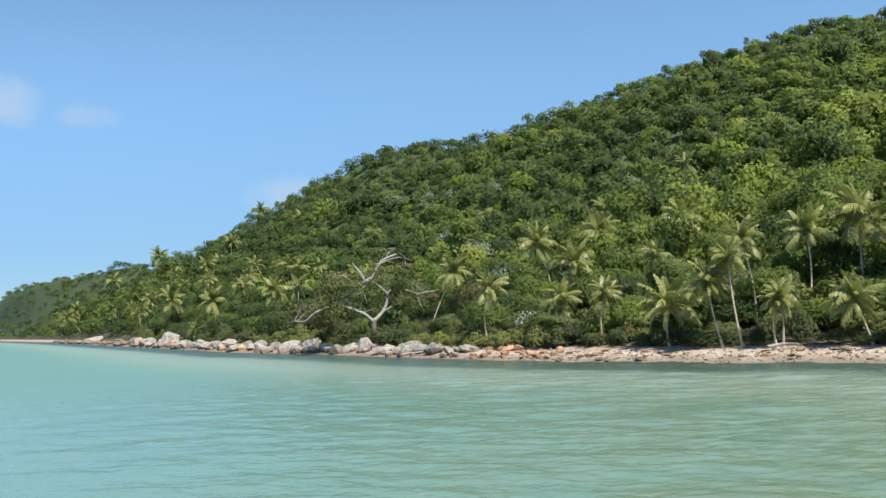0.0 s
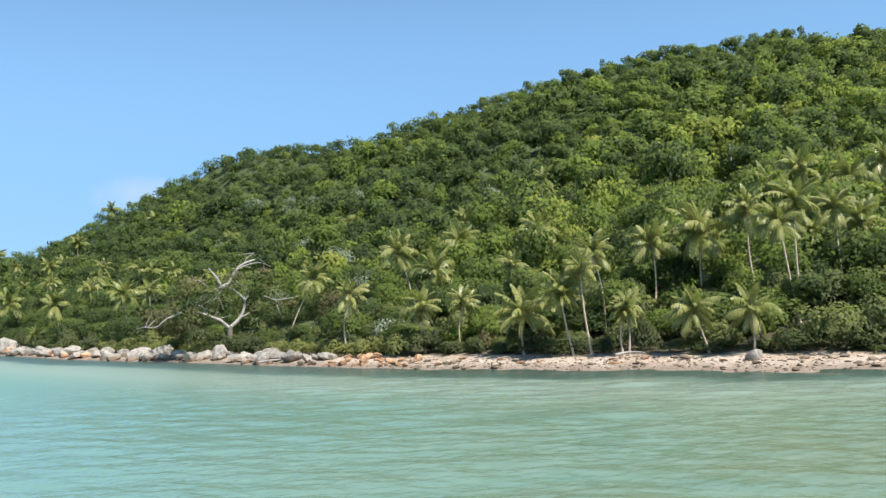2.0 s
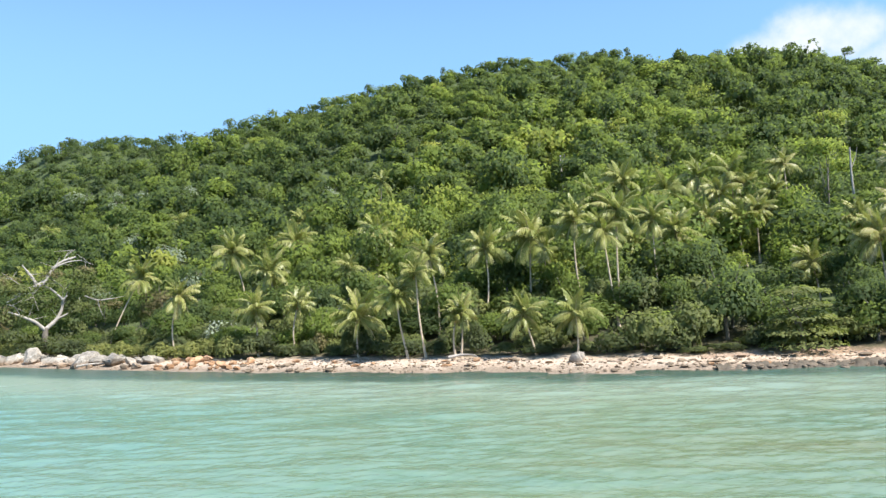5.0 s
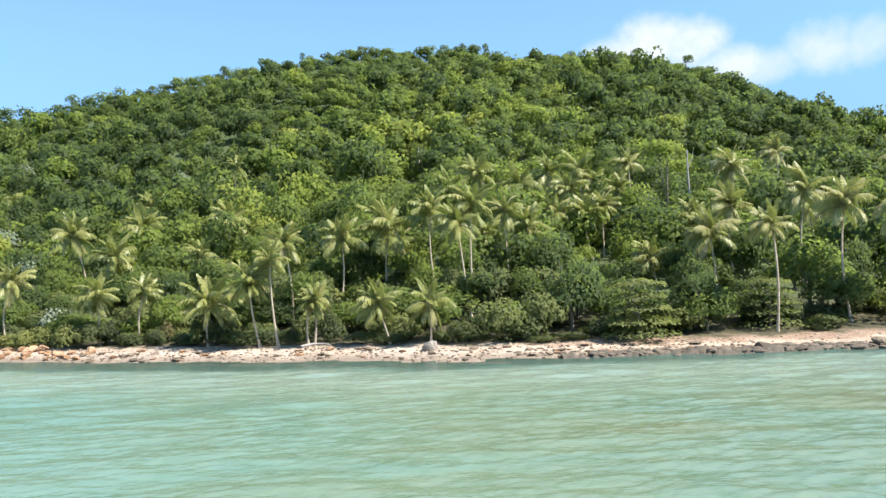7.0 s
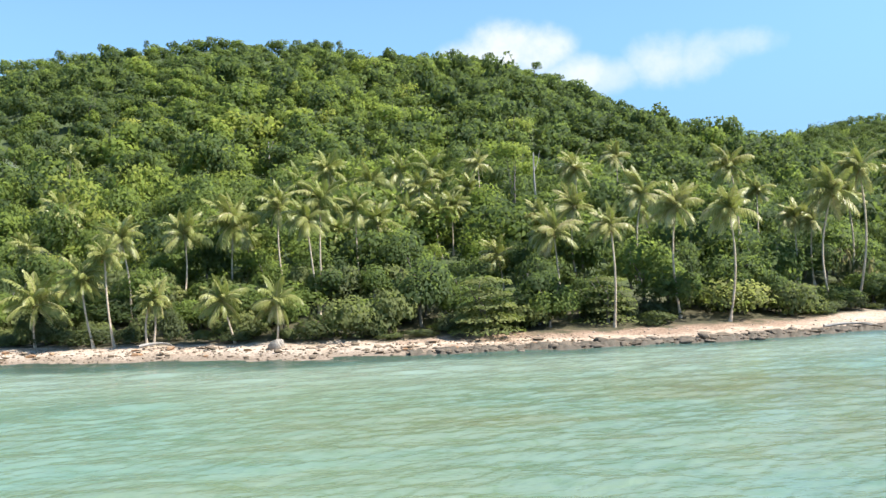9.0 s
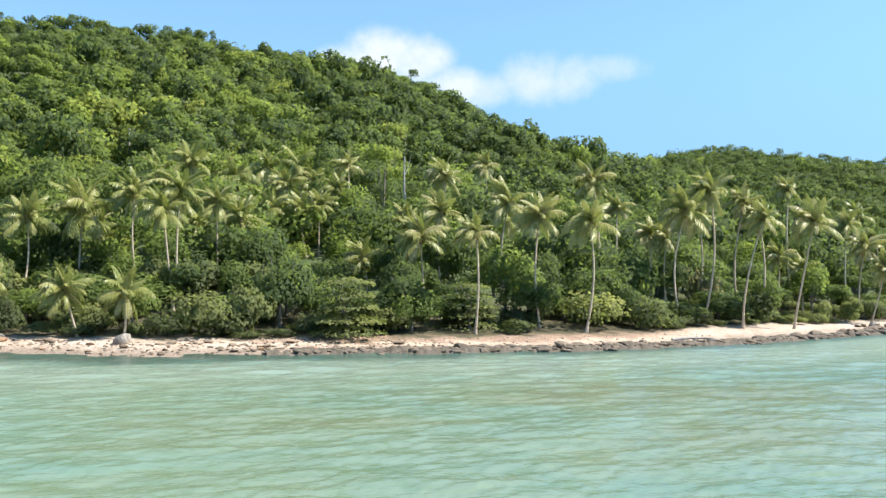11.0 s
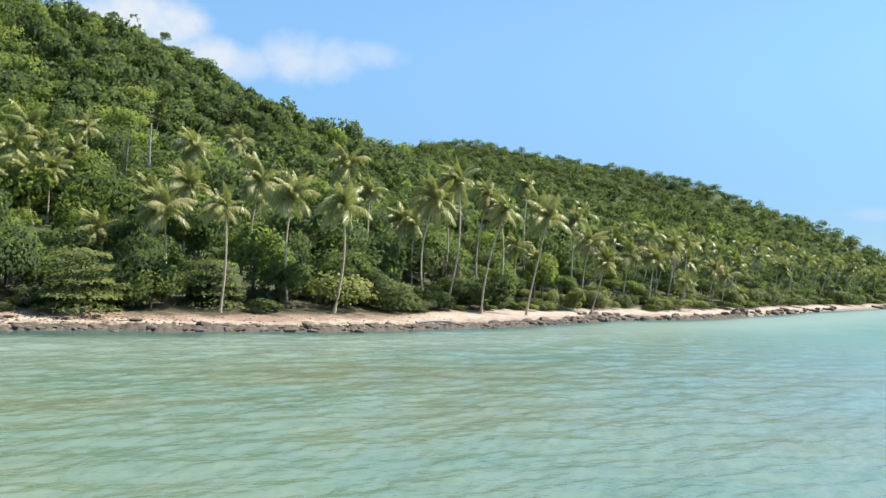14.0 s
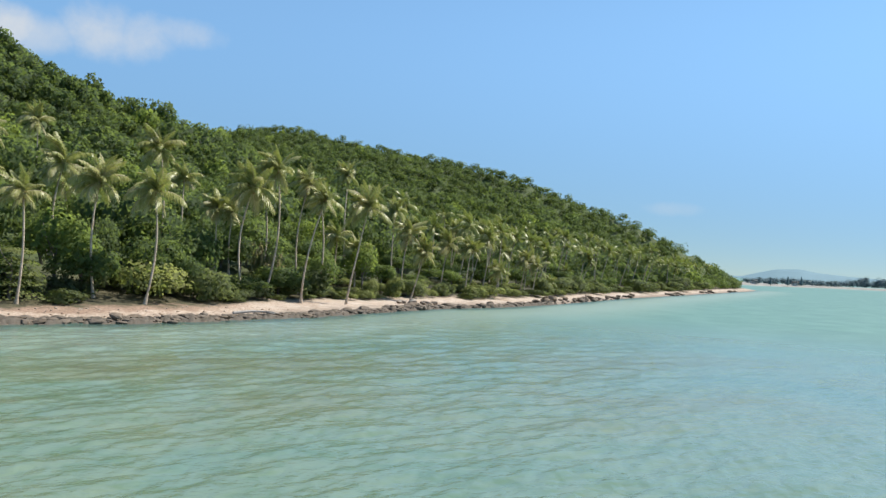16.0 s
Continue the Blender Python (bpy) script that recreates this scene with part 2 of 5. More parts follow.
CREST_SPUR = [polar(*p) for p in (
    (25.2, 5.30, 608), (28.6, 6.50, 585), (31, 6.80, 572), (32.8, 7.10, 562), (35.3, 7.60, 555), (37.8, 7.70, 545), (40.3, 7.20, 525), (42.8, 7.20, 508), (45.3, 7.00, 495),
    (47.8, 6.70, 482), (50.3, 6.20, 472), (52.8, 5.70, 463), (55.3, 4.70, 455), (57.8, 3.90, 448), (60.3, 3.10, 442), (62.8, 2.00, 436), (65.1, 1.30, 440), (66.3, 1.00, 480),
    (67.2, 0.5, 541))]


def near_line(px, py, line):
    """Distance to a crest line and the crest's height at the nearest point."""
    best, height = np.full(px.shape, 1e9), np.zeros(px.shape)
    for (ax, ay, az), (bx, by, bz) in zip(line, line[1:]):
        dx, dy = bx - ax, by - ay
        t = np.clip(((px - ax) * dx + (py - ay) * dy) / (dx * dx + dy * dy), 0, 1)
        d = np.hypot(px - ax - t * dx, py - ay - t * dy)
        near = d < best
        best = np.where(near, d, best)
        height = np.where(near, az + t * (bz - az), height)
    return best, height


def smooth(a, b, v):
    t = np.clip((v - a) / (b - a), 0, 1)
    return t * t * (3 - 2 * t)


def wob(x, y, s, seed=0.0):
    """Cheap rolling unevenness, about -1 to 1."""
    return (np.sin(x / s + 1.3 * np.sin(y / s * 0.7 + seed)) + np.sin(y / s * 1.1 + 1.7 * np.sin(x / s * 0.6 + 2 * seed) + seed)) * 0.5


def ground_z(x, y):
    x, y = np.asarray(x, float), np.asarray(y, float)
    d = (y - shore_y(x)) / steep(x)
    wide = 1 - 0.42 * smooth(44, 60, x) * (1 - smooth(104, 120, x))      # the sandy stretch to the east
    keep_d, d = d, np.where(d > 0, np.where(d < 12, d * wide, d - 12 * (1 - wide)), d)
    beach = np.where(d < 0, d * 0.15, 0.8 * (np.clip(d, 0, 7) / 7) ** 0.85 + 0.05 * np.clip(d - 6, 0, 40))
    d = keep_d
    z = np.zeros_like(x)
    for line, reach in ((CREST_MAIN, 205.0), (CREST_SPUR, 215.0)):
        dist, top = near_line(x, y, line)
        inland = np.clip(d - 8, 0, None)
        t = inland / (inland + dist + 1e-6)          # 0 at the shore, 1 on the crest
        slope = t ** 1.15
        behind = 1 - smooth(0, reach, dist)
        z = np.maximum(z, top * np.minimum(slope, 0.15 + 0.85 * np.maximum(slope, behind)) * np.where(dist < 400, 1, 0.9))
    z = z * smooth(5, 30, d) * (0.15 + 0.85 * smooth(-1600, -1350, x))
    z += np.where(d > 20, wob(x, y, 17.0) * 1.6 + wob(x, y, 41, 2.0) * 2.2, 0) * smooth(20, 70, d) * smooth(0, 25, z)
    return np.maximum(beach, z + beach * (z < 3))


# ---- mesh helpers ----
def mesh_of(name, verts, faces, tone=None, smooth_shade=False, soft=None):
    """A mesh from arrays; faces is an (n, 3) or (n, 4) array, or a list of such."""
    me = bpy.data.meshes.new(name)
    verts = np.asarray(verts, np.float32)
    groups = faces if isinstance(faces, list) else [faces]
    groups = [np.asarray(f, np.int32) for f in groups if len(f)]
    loops = np.concatenate([f.ravel() for f in groups])
    sizes = np.concatenate([np.full(len(f), f.shape[1], np.int32) for f in groups])
    starts = np.concatenate(([0], np.cumsum(sizes)[:-1])).astype(np.int32)
    me.vertices.add(len(verts))
    me.vertices.foreach_set("co", verts.ravel())
    me.loops.add(len(loops))
    me.loops.foreach_set("vertex_index", loops)
    me.polygons.add(len(sizes))
    me.polygons.foreach_set("loop_start", starts)
    me.polygons.foreach_set("loop_total", sizes)
    if smooth_shade:
        me.polygons.foreach_set("use_smooth", np.ones(len(sizes), bool))
    if tone is not None:
        me.attributes.new("tone", "FLOAT", "POINT").data.foreach_set("value", np.asarray(tone, np.float32))
    if soft is not None:
        me.attributes.new("soft", "FLOAT_VECTOR", "POINT").data.foreach_set("vector", np.asarray(soft, np.float32).ravel())
    me.update(calc_edges=True)
    me.validate()
    return me


def part(name, me, mat, parent=None, label="", m=None):
    """Links a mesh as one object, under a thing where one is given."""
    ob = new(name, me)
    if mat and not me.materials:
        me.materials.append(mat)
    if parent:
        ob.parent = parent
    if m is not None:
        ob.matrix_basis = m
    return tagged(ob, label)


class Pile:
    """Gathers pieces of geometry for one mesh."""

    def __init__(self):
        self.v, self.q, self.t, self.tone, self.soft, self.n = [], [], [], [], [], 0

    def add(self, v, quads=(), tris=(), tone=0.5, soft=None):
        self.v.append(np.asarray(v, np.float32))
        if len(quads):
            self.q.append(np.asarray(quads, np.int32) + self.n)
        if len(tris):
            self.t.append(np.asarray(tris, np.int32) + self.n)
        self.tone.append(np.broadcast_to(np.asarray(tone, np.float32), (len(v),)))
        self.soft.append(np.zeros((len(v), 3), np.float32) if soft is None else np.asarray(soft, np.float32))
        self.n += len(v)

    def mesh(self, name, smooth_shade=False):
        faces = [np.concatenate(g) for g in (self.q, self.t) if g]
        return mesh_of(name, np.concatenate(self.v), faces, np.concatenate(self.tone), smooth_shade, np.concatenate(self.soft))


def tube(points, radii, sides=7):
    """A tapered tube along points; returns vertices and quads."""
    pts = np.asarray(points, float)
    n = len(pts)
    tan = np.gradient(pts, axis=0)
    tan /= np.linalg.norm(tan, axis=1)[:, None] + 1e-9
    ref = np.array([1.0, 0.2, 0.1]) if abs(tan[0][0]) < 0.8 else np.array([0.1, 1.0, 0.2])
    u = np.cross(tan, ref)
    u /= np.linalg.norm(u, axis=1)[:, None]
    w = np.cross(tan, u)
    a = np.linspace(0, 2 * np.pi, sides, endpoint=False)
    ring = np.cos(a)[None, :, None] * u[:, None, :] + np.sin(a)[None, :, None] * w[:, None, :]
    v = (pts[:, None, :] + ring * np.asarray(radii, float)[:, None, None]).reshape(-1, 3)
    i, j = np.meshgrid(np.arange(n - 1), np.arange(sides), indexing="ij")
    a0, b0 = i * sides + j, i * sides + (j + 1) % sides
    q = np.stack([a0, b0, b0 + sides, a0 + sides], -1).reshape(-1, 4)
    return v, q


def blades(rng, centre, normal, length, width, along=None):
    """Leaf blades, one bent diamond each, about their centres and facing about their normals."""
    n = len(centre)
    if along is None:
        along = rng.normal(size=(n, 3))
    along = along - normal * np.sum(along * normal, 1)[:, None]
    along /= np.linalg.norm(along, axis=1)[:, None] + 1e-9
    side = np.cross(normal, along)
    le, wi = np.asarray(length)[:, None], np.asarray(width)[:, None]
    v = np.stack([centre - along * le * 0.5 - normal * le * 0.12, centre + side * wi * 0.5,
                  centre + along * le * 0.5 - normal * le * 0.18, centre - side * wi * 0.5], 1).reshape(-1, 3)
    q = np.arange(4 * n).reshape(-1, 4)
    return v, q


def slips(rng, centre, normal, size):
    """Small three-cornered leaf sprays for trees far off."""
    n = len(centre)
    along = rng.normal(size=(n, 3))
    along -= normal * np.sum(along * normal, 1)[:, None]
    along /= np.linalg.norm(along, axis=1)[:, None] + 1e-9
    side = np.cross(normal, along)
    le = np.asarray(size)[:, None]
    v = np.stack([centre + along * le * 0.6, centre - along * le * 0.35 + side * le * 0.45, centre - along * le * 0.35 - side * le * 0.45], 1).reshape(-1, 3)
    return v, np.arange(3 * n).reshape(-1, 3)


def sphere_points(rng, n, low=-0.35):
    z = rng.uniform(low, 1, n)
    a = rng.uniform(0, 2 * np.pi, n)
    s = np.sqrt(1 - z * z)
    return np.stack([np.cos(a) * s, np.sin(a) * s, z], 1)


def crown(rng, width, height, lobes, leaves, leaf, flat=0.75, jitter=0.42, small=False, low=-0.35):
    """A leafy crown: clumps of blades over several rounded lobes. Base at z = 0."""
    cs, rs = [], []
    for i in range(lobes):
        a, rr = rng.uniform(0, 2 * np.pi), math.sqrt(rng.uniform(0, 1)) * 0.34 * width
        r = width * rng.uniform(0.2, 0.33)
        zc = height * rng.uniform(0.35, 0.72) - rr * 0.35
        cs.append((rr * math.cos(a), rr * math.sin(a), zc))
        rs.append(r)
    cs, rs = np.array(cs), np.array(rs)
    which = rng.choice(lobes, leaves, p=rs ** 2 / (rs ** 2).sum())
    nrm = sphere_points(rng, leaves, low)
    pos = cs[which] + nrm * rs[which][:, None] * np.array([1, 1, flat]) * rng.uniform(0.72, 1.06, leaves)[:, None]
    nn = nrm + rng.normal(size=nrm.shape) * jitter + np.array([0, 0, 0.35])
    nn /= np.linalg.norm(nn, axis=1)[:, None]
    size = leaf * rng.uniform(0.6, 1.35, leaves)
    # the rounded mass that the leaf lies on, for its shading
    soft = nrm * 0.75 + (pos - np.array([0, 0, height * 0.3])) / width * 0.5 + rng.normal(size=nrm.shape) * 0.16 + np.array([0, 0, 0.3])
    soft /= np.linalg.norm(soft, axis=1)[:, None]
    if small:
        return (*slips(rng, pos, nn, size), np.repeat(soft, 3, 0))
    return (*blades(rng, pos, nn, size, size * rng.uniform(0.45, 0.75, leaves)), np.repeat(soft, 4, 0))


# ---- ground and sea ----
def build_ground():
    xs = np.unique(np.concatenate([np.arange(-1900, -300, 25), np.arange(-300, -100, 6), np.arange(-100, 130, 2.0), np.arange(130, 489, 5)]))
    ds = np.concatenate([np.arange(-30, -3, 4), np.arange(-3, 14, 0.7), np.arange(14, 60, 3), np.arange(60, 520, 9)])
    gx, gd = np.meshgrid(xs, ds, indexing="ij")
    gy = shore_y(gx) + gd * steep(gx)
    gz = ground_z(gx, gy)
    gz += wob(gx, gy, 0.9) * 0.05 * (gd > 0) * (gd < 14)
    n, m = gx.shape
    i, j = np.meshgrid(np.arange(n - 1), np.arange(m - 1), indexing="ij")
    a = i * m + j
    q = np.stack([a, a + m, a + m + 1, a + 1], -1).reshape(-1, 4)
    me = mesh_of("ground", np.stack([gx, gy, gz], -1).reshape(-1, 3), q, None, True)
    ob = part("ground", me, SAND_SOIL)
    tagged(ob, "pale sand beach rising into dark wooded hillside soil", "ground", kind="structure")


def sand_soil():
    m, nt, bsdf = material("sand_and_soil")
    geo = nt.nodes.new("ShaderNodeNewGeometry")
    sep = nt.nodes.new("ShaderNodeSeparateXYZ")
    nt.links.new(geo.outputs["Position"], sep.inputs[0])
    n1 = node(nt, "ShaderNodeTexNoise", Scale=0.45, Detail=6.0, Roughness=0.65)
    n2 = node(nt, "ShaderNodeTexNoise", Scale=5.0, Detail=6.0, Roughness=0.7)
    for n in (n1, n2):
        nt.links.new(geo.outputs["Position"], n.inputs["Vector"])
    white = ramp_node(nt, n2.outputs["Fac"], [(0.3, (0.25, 0.185, 0.135)), (0.46, (0.42, 0.34, 0.27)), (0.66, (0.62, 0.53, 0.44))])
    tan = ramp_node(nt, n2.outputs["Fac"], [(0.3, (0.2, 0.135, 0.09)), (0.5, (0.4, 0.3, 0.22)), (0.68, (0.68, 0.58, 0.48))])
    sep_x = nt.nodes.new("ShaderNodeMath")
    sep_x.operation = "MULTIPLY_ADD"
    nt.links.new(n1.outputs["Fac"], sep_x.inputs[0])
    sep_x.inputs[1].default_value = 30.0
    nt.links.new(sep.outputs["X"], sep_x.inputs[2])
    off_x = nt.nodes.new("ShaderNodeMath")
    off_x.operation = "SUBTRACT"
    nt.links.new(sep_x.outputs[0], off_x.inputs[0])
    off_x.inputs[1].default_value = 47.0
    span = nt.nodes.new("ShaderNodeMath")
    span.operation = "ABSOLUTE"
    nt.links.new(off_x.outputs[0], span.inputs[0])
    east = node(nt, "ShaderNodeMapRange", From_Min=16.0, From_Max=27.0)
    nt.links.new(span.outputs[0], east.inputs["Value"])
    # brown grit lies over the pale sand in drifts
    drift = node(nt, "ShaderNodeTexNoise", Scale=0.22, Detail=5.0, Roughness=0.7)
    nt.links.new(geo.outputs["Position"], drift.inputs["Vector"])
    gritty = node(nt, "ShaderNodeMapRange", From_Min=0.6, From_Max=0.44)
    nt.links.new(drift.outputs["Fac"], gritty.inputs["Value"])
    pale = nt.nodes.new("ShaderNodeMath")
    pale.operation = "MULTIPLY"
    nt.links.new(east.outputs[0], pale.inputs[0])
    nt.links.new(gritty.outputs[0], pale.inputs[1])
    sand_col = mix_node(nt, pale.outputs[0], tan.outputs[0], white.outputs[0])
    rocky = ramp_node(nt, n2.outputs["Fac"], [(0.3, (0.10, 0.075, 0.055)), (0.5, (0.22, 0.165, 0.12)), (0.7, (0.42, 0.34, 0.27))])
    soil = ramp_node(nt, n2.outputs["Fac"], [(0.35, (0.030, 0.030, 0.014)), (0.5, (0.062, 0.055, 0.026)), (0.68, (0.115, 0.095, 0.048))])
    low_growth = ramp_node(nt, n2.outputs["Fac"], [(0.35, (0.03, 0.045, 0.016)), (0.5, (0.055, 0.08, 0.025)), (0.68, (0.1, 0.125, 0.04))])
    upland = node(nt, "ShaderNodeMapRange", From_Min=2.0, From_Max=4.5)
    nt.links.new(sep.outputs["Z"], upland.inputs["Value"])
    soil_col = mix_node(nt, upland.outputs[0], soil.outputs[0], low_growth.outputs[0])
    foot = nt.nodes.new("ShaderNodeMath")
    foot.operation = "MULTIPLY_ADD"
    nt.links.new(n1.outputs["Fac"], foot.inputs[0])
    foot.inputs[1].default_value = -0.9
    nt.links.new(sep.outputs["Z"], foot.inputs[2])
    dry = node(nt, "ShaderNodeMapRange", From_Min=-0.31, From_Max=0.04)
    nt.links.new(foot.outputs[0], dry.inputs["Value"])
    sandy = mix_node(nt, dry.outputs[0], rocky.outputs[0], sand_col)
    # the sand gives way to litter and soil where the ground has risen about a metre
    h = nt.nodes.new("ShaderNodeMath")
    h.operation = "MULTIPLY_ADD"
    nt.links.new(n1.outputs["Fac"], h.inputs[0])
    h.inputs[1].default_value = 0.9
    nt.links.new(sep.outputs["Z"], h.inputs[2])
    # leaf litter and red earth between the two
    litter = ramp_node(nt, n2.outputs["Fac"], [(0.35, (0.09, 0.045, 0.025)), (0.5, (0.2, 0.11, 0.065)), (0.68, (0.36, 0.23, 0.15))])
    bank = node(nt, "ShaderNodeMapRange", From_Min=0.94, From_Max=1.06)
    nt.links.new(h.outputs[0], bank.inputs["Value"])
    less = node(nt, "ShaderNodeMapRange", To_Min=0.65, To_Max=0.2)
    nt.links.new(east.outputs[0], less.inputs["Value"])
    amount = nt.nodes.new("ShaderNodeMath")
    amount.operation = "MULTIPLY"
    nt.links.new(bank.outputs[0], amount.inputs[0])
    nt.links.new(less.outputs[0], amount.inputs[1])
    sandy = mix_node(nt, amount.outputs[0], sandy, litter.outputs[0])
    fac = node(nt, "ShaderNodeMapRange", From_Min=1.16, From_Max=1.36)
    nt.links.new(h.outputs[0], fac.inputs["Value"])
    col = mix_node(nt, fac.outputs[0], sandy, soil_col)
    nt.links.new(col, bsdf.inputs["Base Color"])
    bsdf.inputs["Roughness"].default_value = 0.9
    bp = node(nt, "ShaderNodeBump", Strength=0.6, Distance=0.06)
    nt.links.new(n2.outputs["Fac"], bp.inputs["Height"])
    nt.links.new(bp.outputs[0], bsdf.inputs["Normal"])
    return m


SAND_SOIL = sand_soil()


def node_range(nt, source, low, high):
    n = node(nt, "ShaderNodeMapRange", From_Min=low, From_Max=high)
    nt.links.new(source, n.inputs["Value"])
    return n.outputs[0]


def sea_material():
    m, nt, bsdf = material("sea_water")
    geo = nt.nodes.new("ShaderNodeNewGeometry")
    stretch = node(nt, "ShaderNodeMapping", Scale=(0.75, 1.0, 1.0))
    nt.links.new(geo.outputs["Position"], stretch.inputs["Vector"])
    patch = node(nt, "ShaderNodeTexNoise", Scale=0.07, Detail=4.0, Roughness=0.6, Distortion=0.6)
    streak = node(nt, "ShaderNodeTexNoise", Scale=1.0, Detail=4.0, Roughness=0.58, Distortion=0.9)
    for n in (patch, streak):
        nt.links.new(stretch.outputs[0], n.inputs["Vector"])
    c1 = ramp_node(nt, patch.outputs["Fac"], [(0.34, (0.130, 0.205, 0.152)), (0.5, (0.158, 0.215, 0.145)), (0.63, (0.155, 0.186, 0.110))])
    # ripple streaks: sky sheen on wavelets painted as lighter and darker water
    c2 = ramp_node(nt, streak.outputs["Fac"], [(0.38, (0.86, 0.9, 0.8)), (0.5, (1, 1, 1)), (0.64, (1.1, 1.07, 1.08))])
    col = mix_node(nt, 1.0, c1.outputs[0], c2.outputs[0], "MULTIPLY")
    sea_range = nt.nodes.new("ShaderNodeAttribute")
    sea_range.attribute_name = "sea_range"
    far_streak = node(nt, "ShaderNodeTexNoise", Scale=0.16, Detail=5.0, Roughness=0.65, Distortion=0.4)
    nt.links.new(stretch.outputs[0], far_streak.inputs["Vector"])
    c3 = ramp_node(nt, far_streak.outputs["Fac"], [(0.36, (0.105, 0.195, 0.147)), (0.5, (0.128, 0.232, 0.174)), (0.64, (0.152, 0.262, 0.203))])
    # from 45 m out the colour passes over into this greener mix
    col = mix_node(nt, sea_range.outputs["Fac"], col, c3.outputs[0])
    # deeper and bluer to the west
    sep = nt.nodes.new("ShaderNodeSeparateXYZ")
    nt.links.new(geo.outputs["Position"], sep.inputs[0])
    west = node(nt, "ShaderNodeMapRange", From_Min=6.0, From_Max=-34.0, To_Max=0.8)
    nt.links.new(sep.outputs["X"], west.inputs["Value"])
    col = mix_node(nt, west.outputs[0], col, (0.135, 0.262, 0.212))
    # dark strip at the edge, then a pale band with sky glare painted in
    edge = nt.nodes.new("ShaderNodeAttribute")
    edge.attribute_name = "offshore"
    ragged = nt.nodes.new("ShaderNodeMath")
    ragged.operation = "MULTIPLY_ADD"
    nt.links.new(patch.outputs["Fac"], ragged.inputs[0])
    ragged.inputs[1].default_value = -6.0
    nt.links.new(edge.outputs["Fac"], ragged.inputs[2])
    edge_tint = ramp_node(nt, node_range(nt, ragged.outputs[0], -3.0, 27.0), [(0.0, (0.055, 0.085, 0.065)), (0.14, (0.065, 0.115, 0.095)), (0.22, (0.19, 0.26, 0.205)), (0.45, (0.25, 0.315, 0.25)), (1.0, (0.18, 0.26, 0.185))])
    near_shore = node(nt, "ShaderNodeMapRange", From_Min=8.0, From_Max=26.0, To_Min=1.0, To_Max=0.0)
    nt.links.new(edge.outputs["Fac"], near_shore.inputs["Value"])
    col = mix_node(nt, near_shore.outputs[0], col, edge_tint.outputs[0])
    nt.links.new(col, bsdf.inputs["Base Color"])
    # rougher far out, for the small waves that the far sheet does not carry
    rough = node(nt, "ShaderNodeMapRange", To_Min=0.1, To_Max=0.42)
    nt.links.new(sea_range.outputs["Fac"], rough.inputs["Value"])
    nt.links.new(rough.outputs[0], bsdf.inputs["Roughness"])
    bsdf.inputs["IOR"].default_value = 1.33
    bsdf.inputs["Specular IOR Level"].default_value = 0.45
    w1 = node(nt, "ShaderNodeTexNoise", Scale=1.3, Detail=3.0, Roughness=0.5, Distortion=0.5)
    w2 = node(nt, "ShaderNodeTexNoise", Scale=4.0, Detail=3.0, Roughness=0.5, Distortion=0.3)
    for n in (w1, w2):
        nt.links.new(stretch.outputs[0], n.inputs["Vector"])
    b1 = node(nt, "ShaderNodeBump", Strength=0.5, Distance=0.14)
    nt.links.new(w1.outputs["Fac"], b1.inputs["Height"])
    b2 = node(nt, "ShaderNodeBump", Strength=0.7, Distance=0.045)
    nt.links.new(w2.outputs["Fac"], b2.inputs["Height"])
    nt.links.new(b1.outputs[0], b2.inputs["Normal"])
    nt.links.new(b2.outputs[0], bsdf.inputs["Normal"])
    return m


SEA = sea_material()


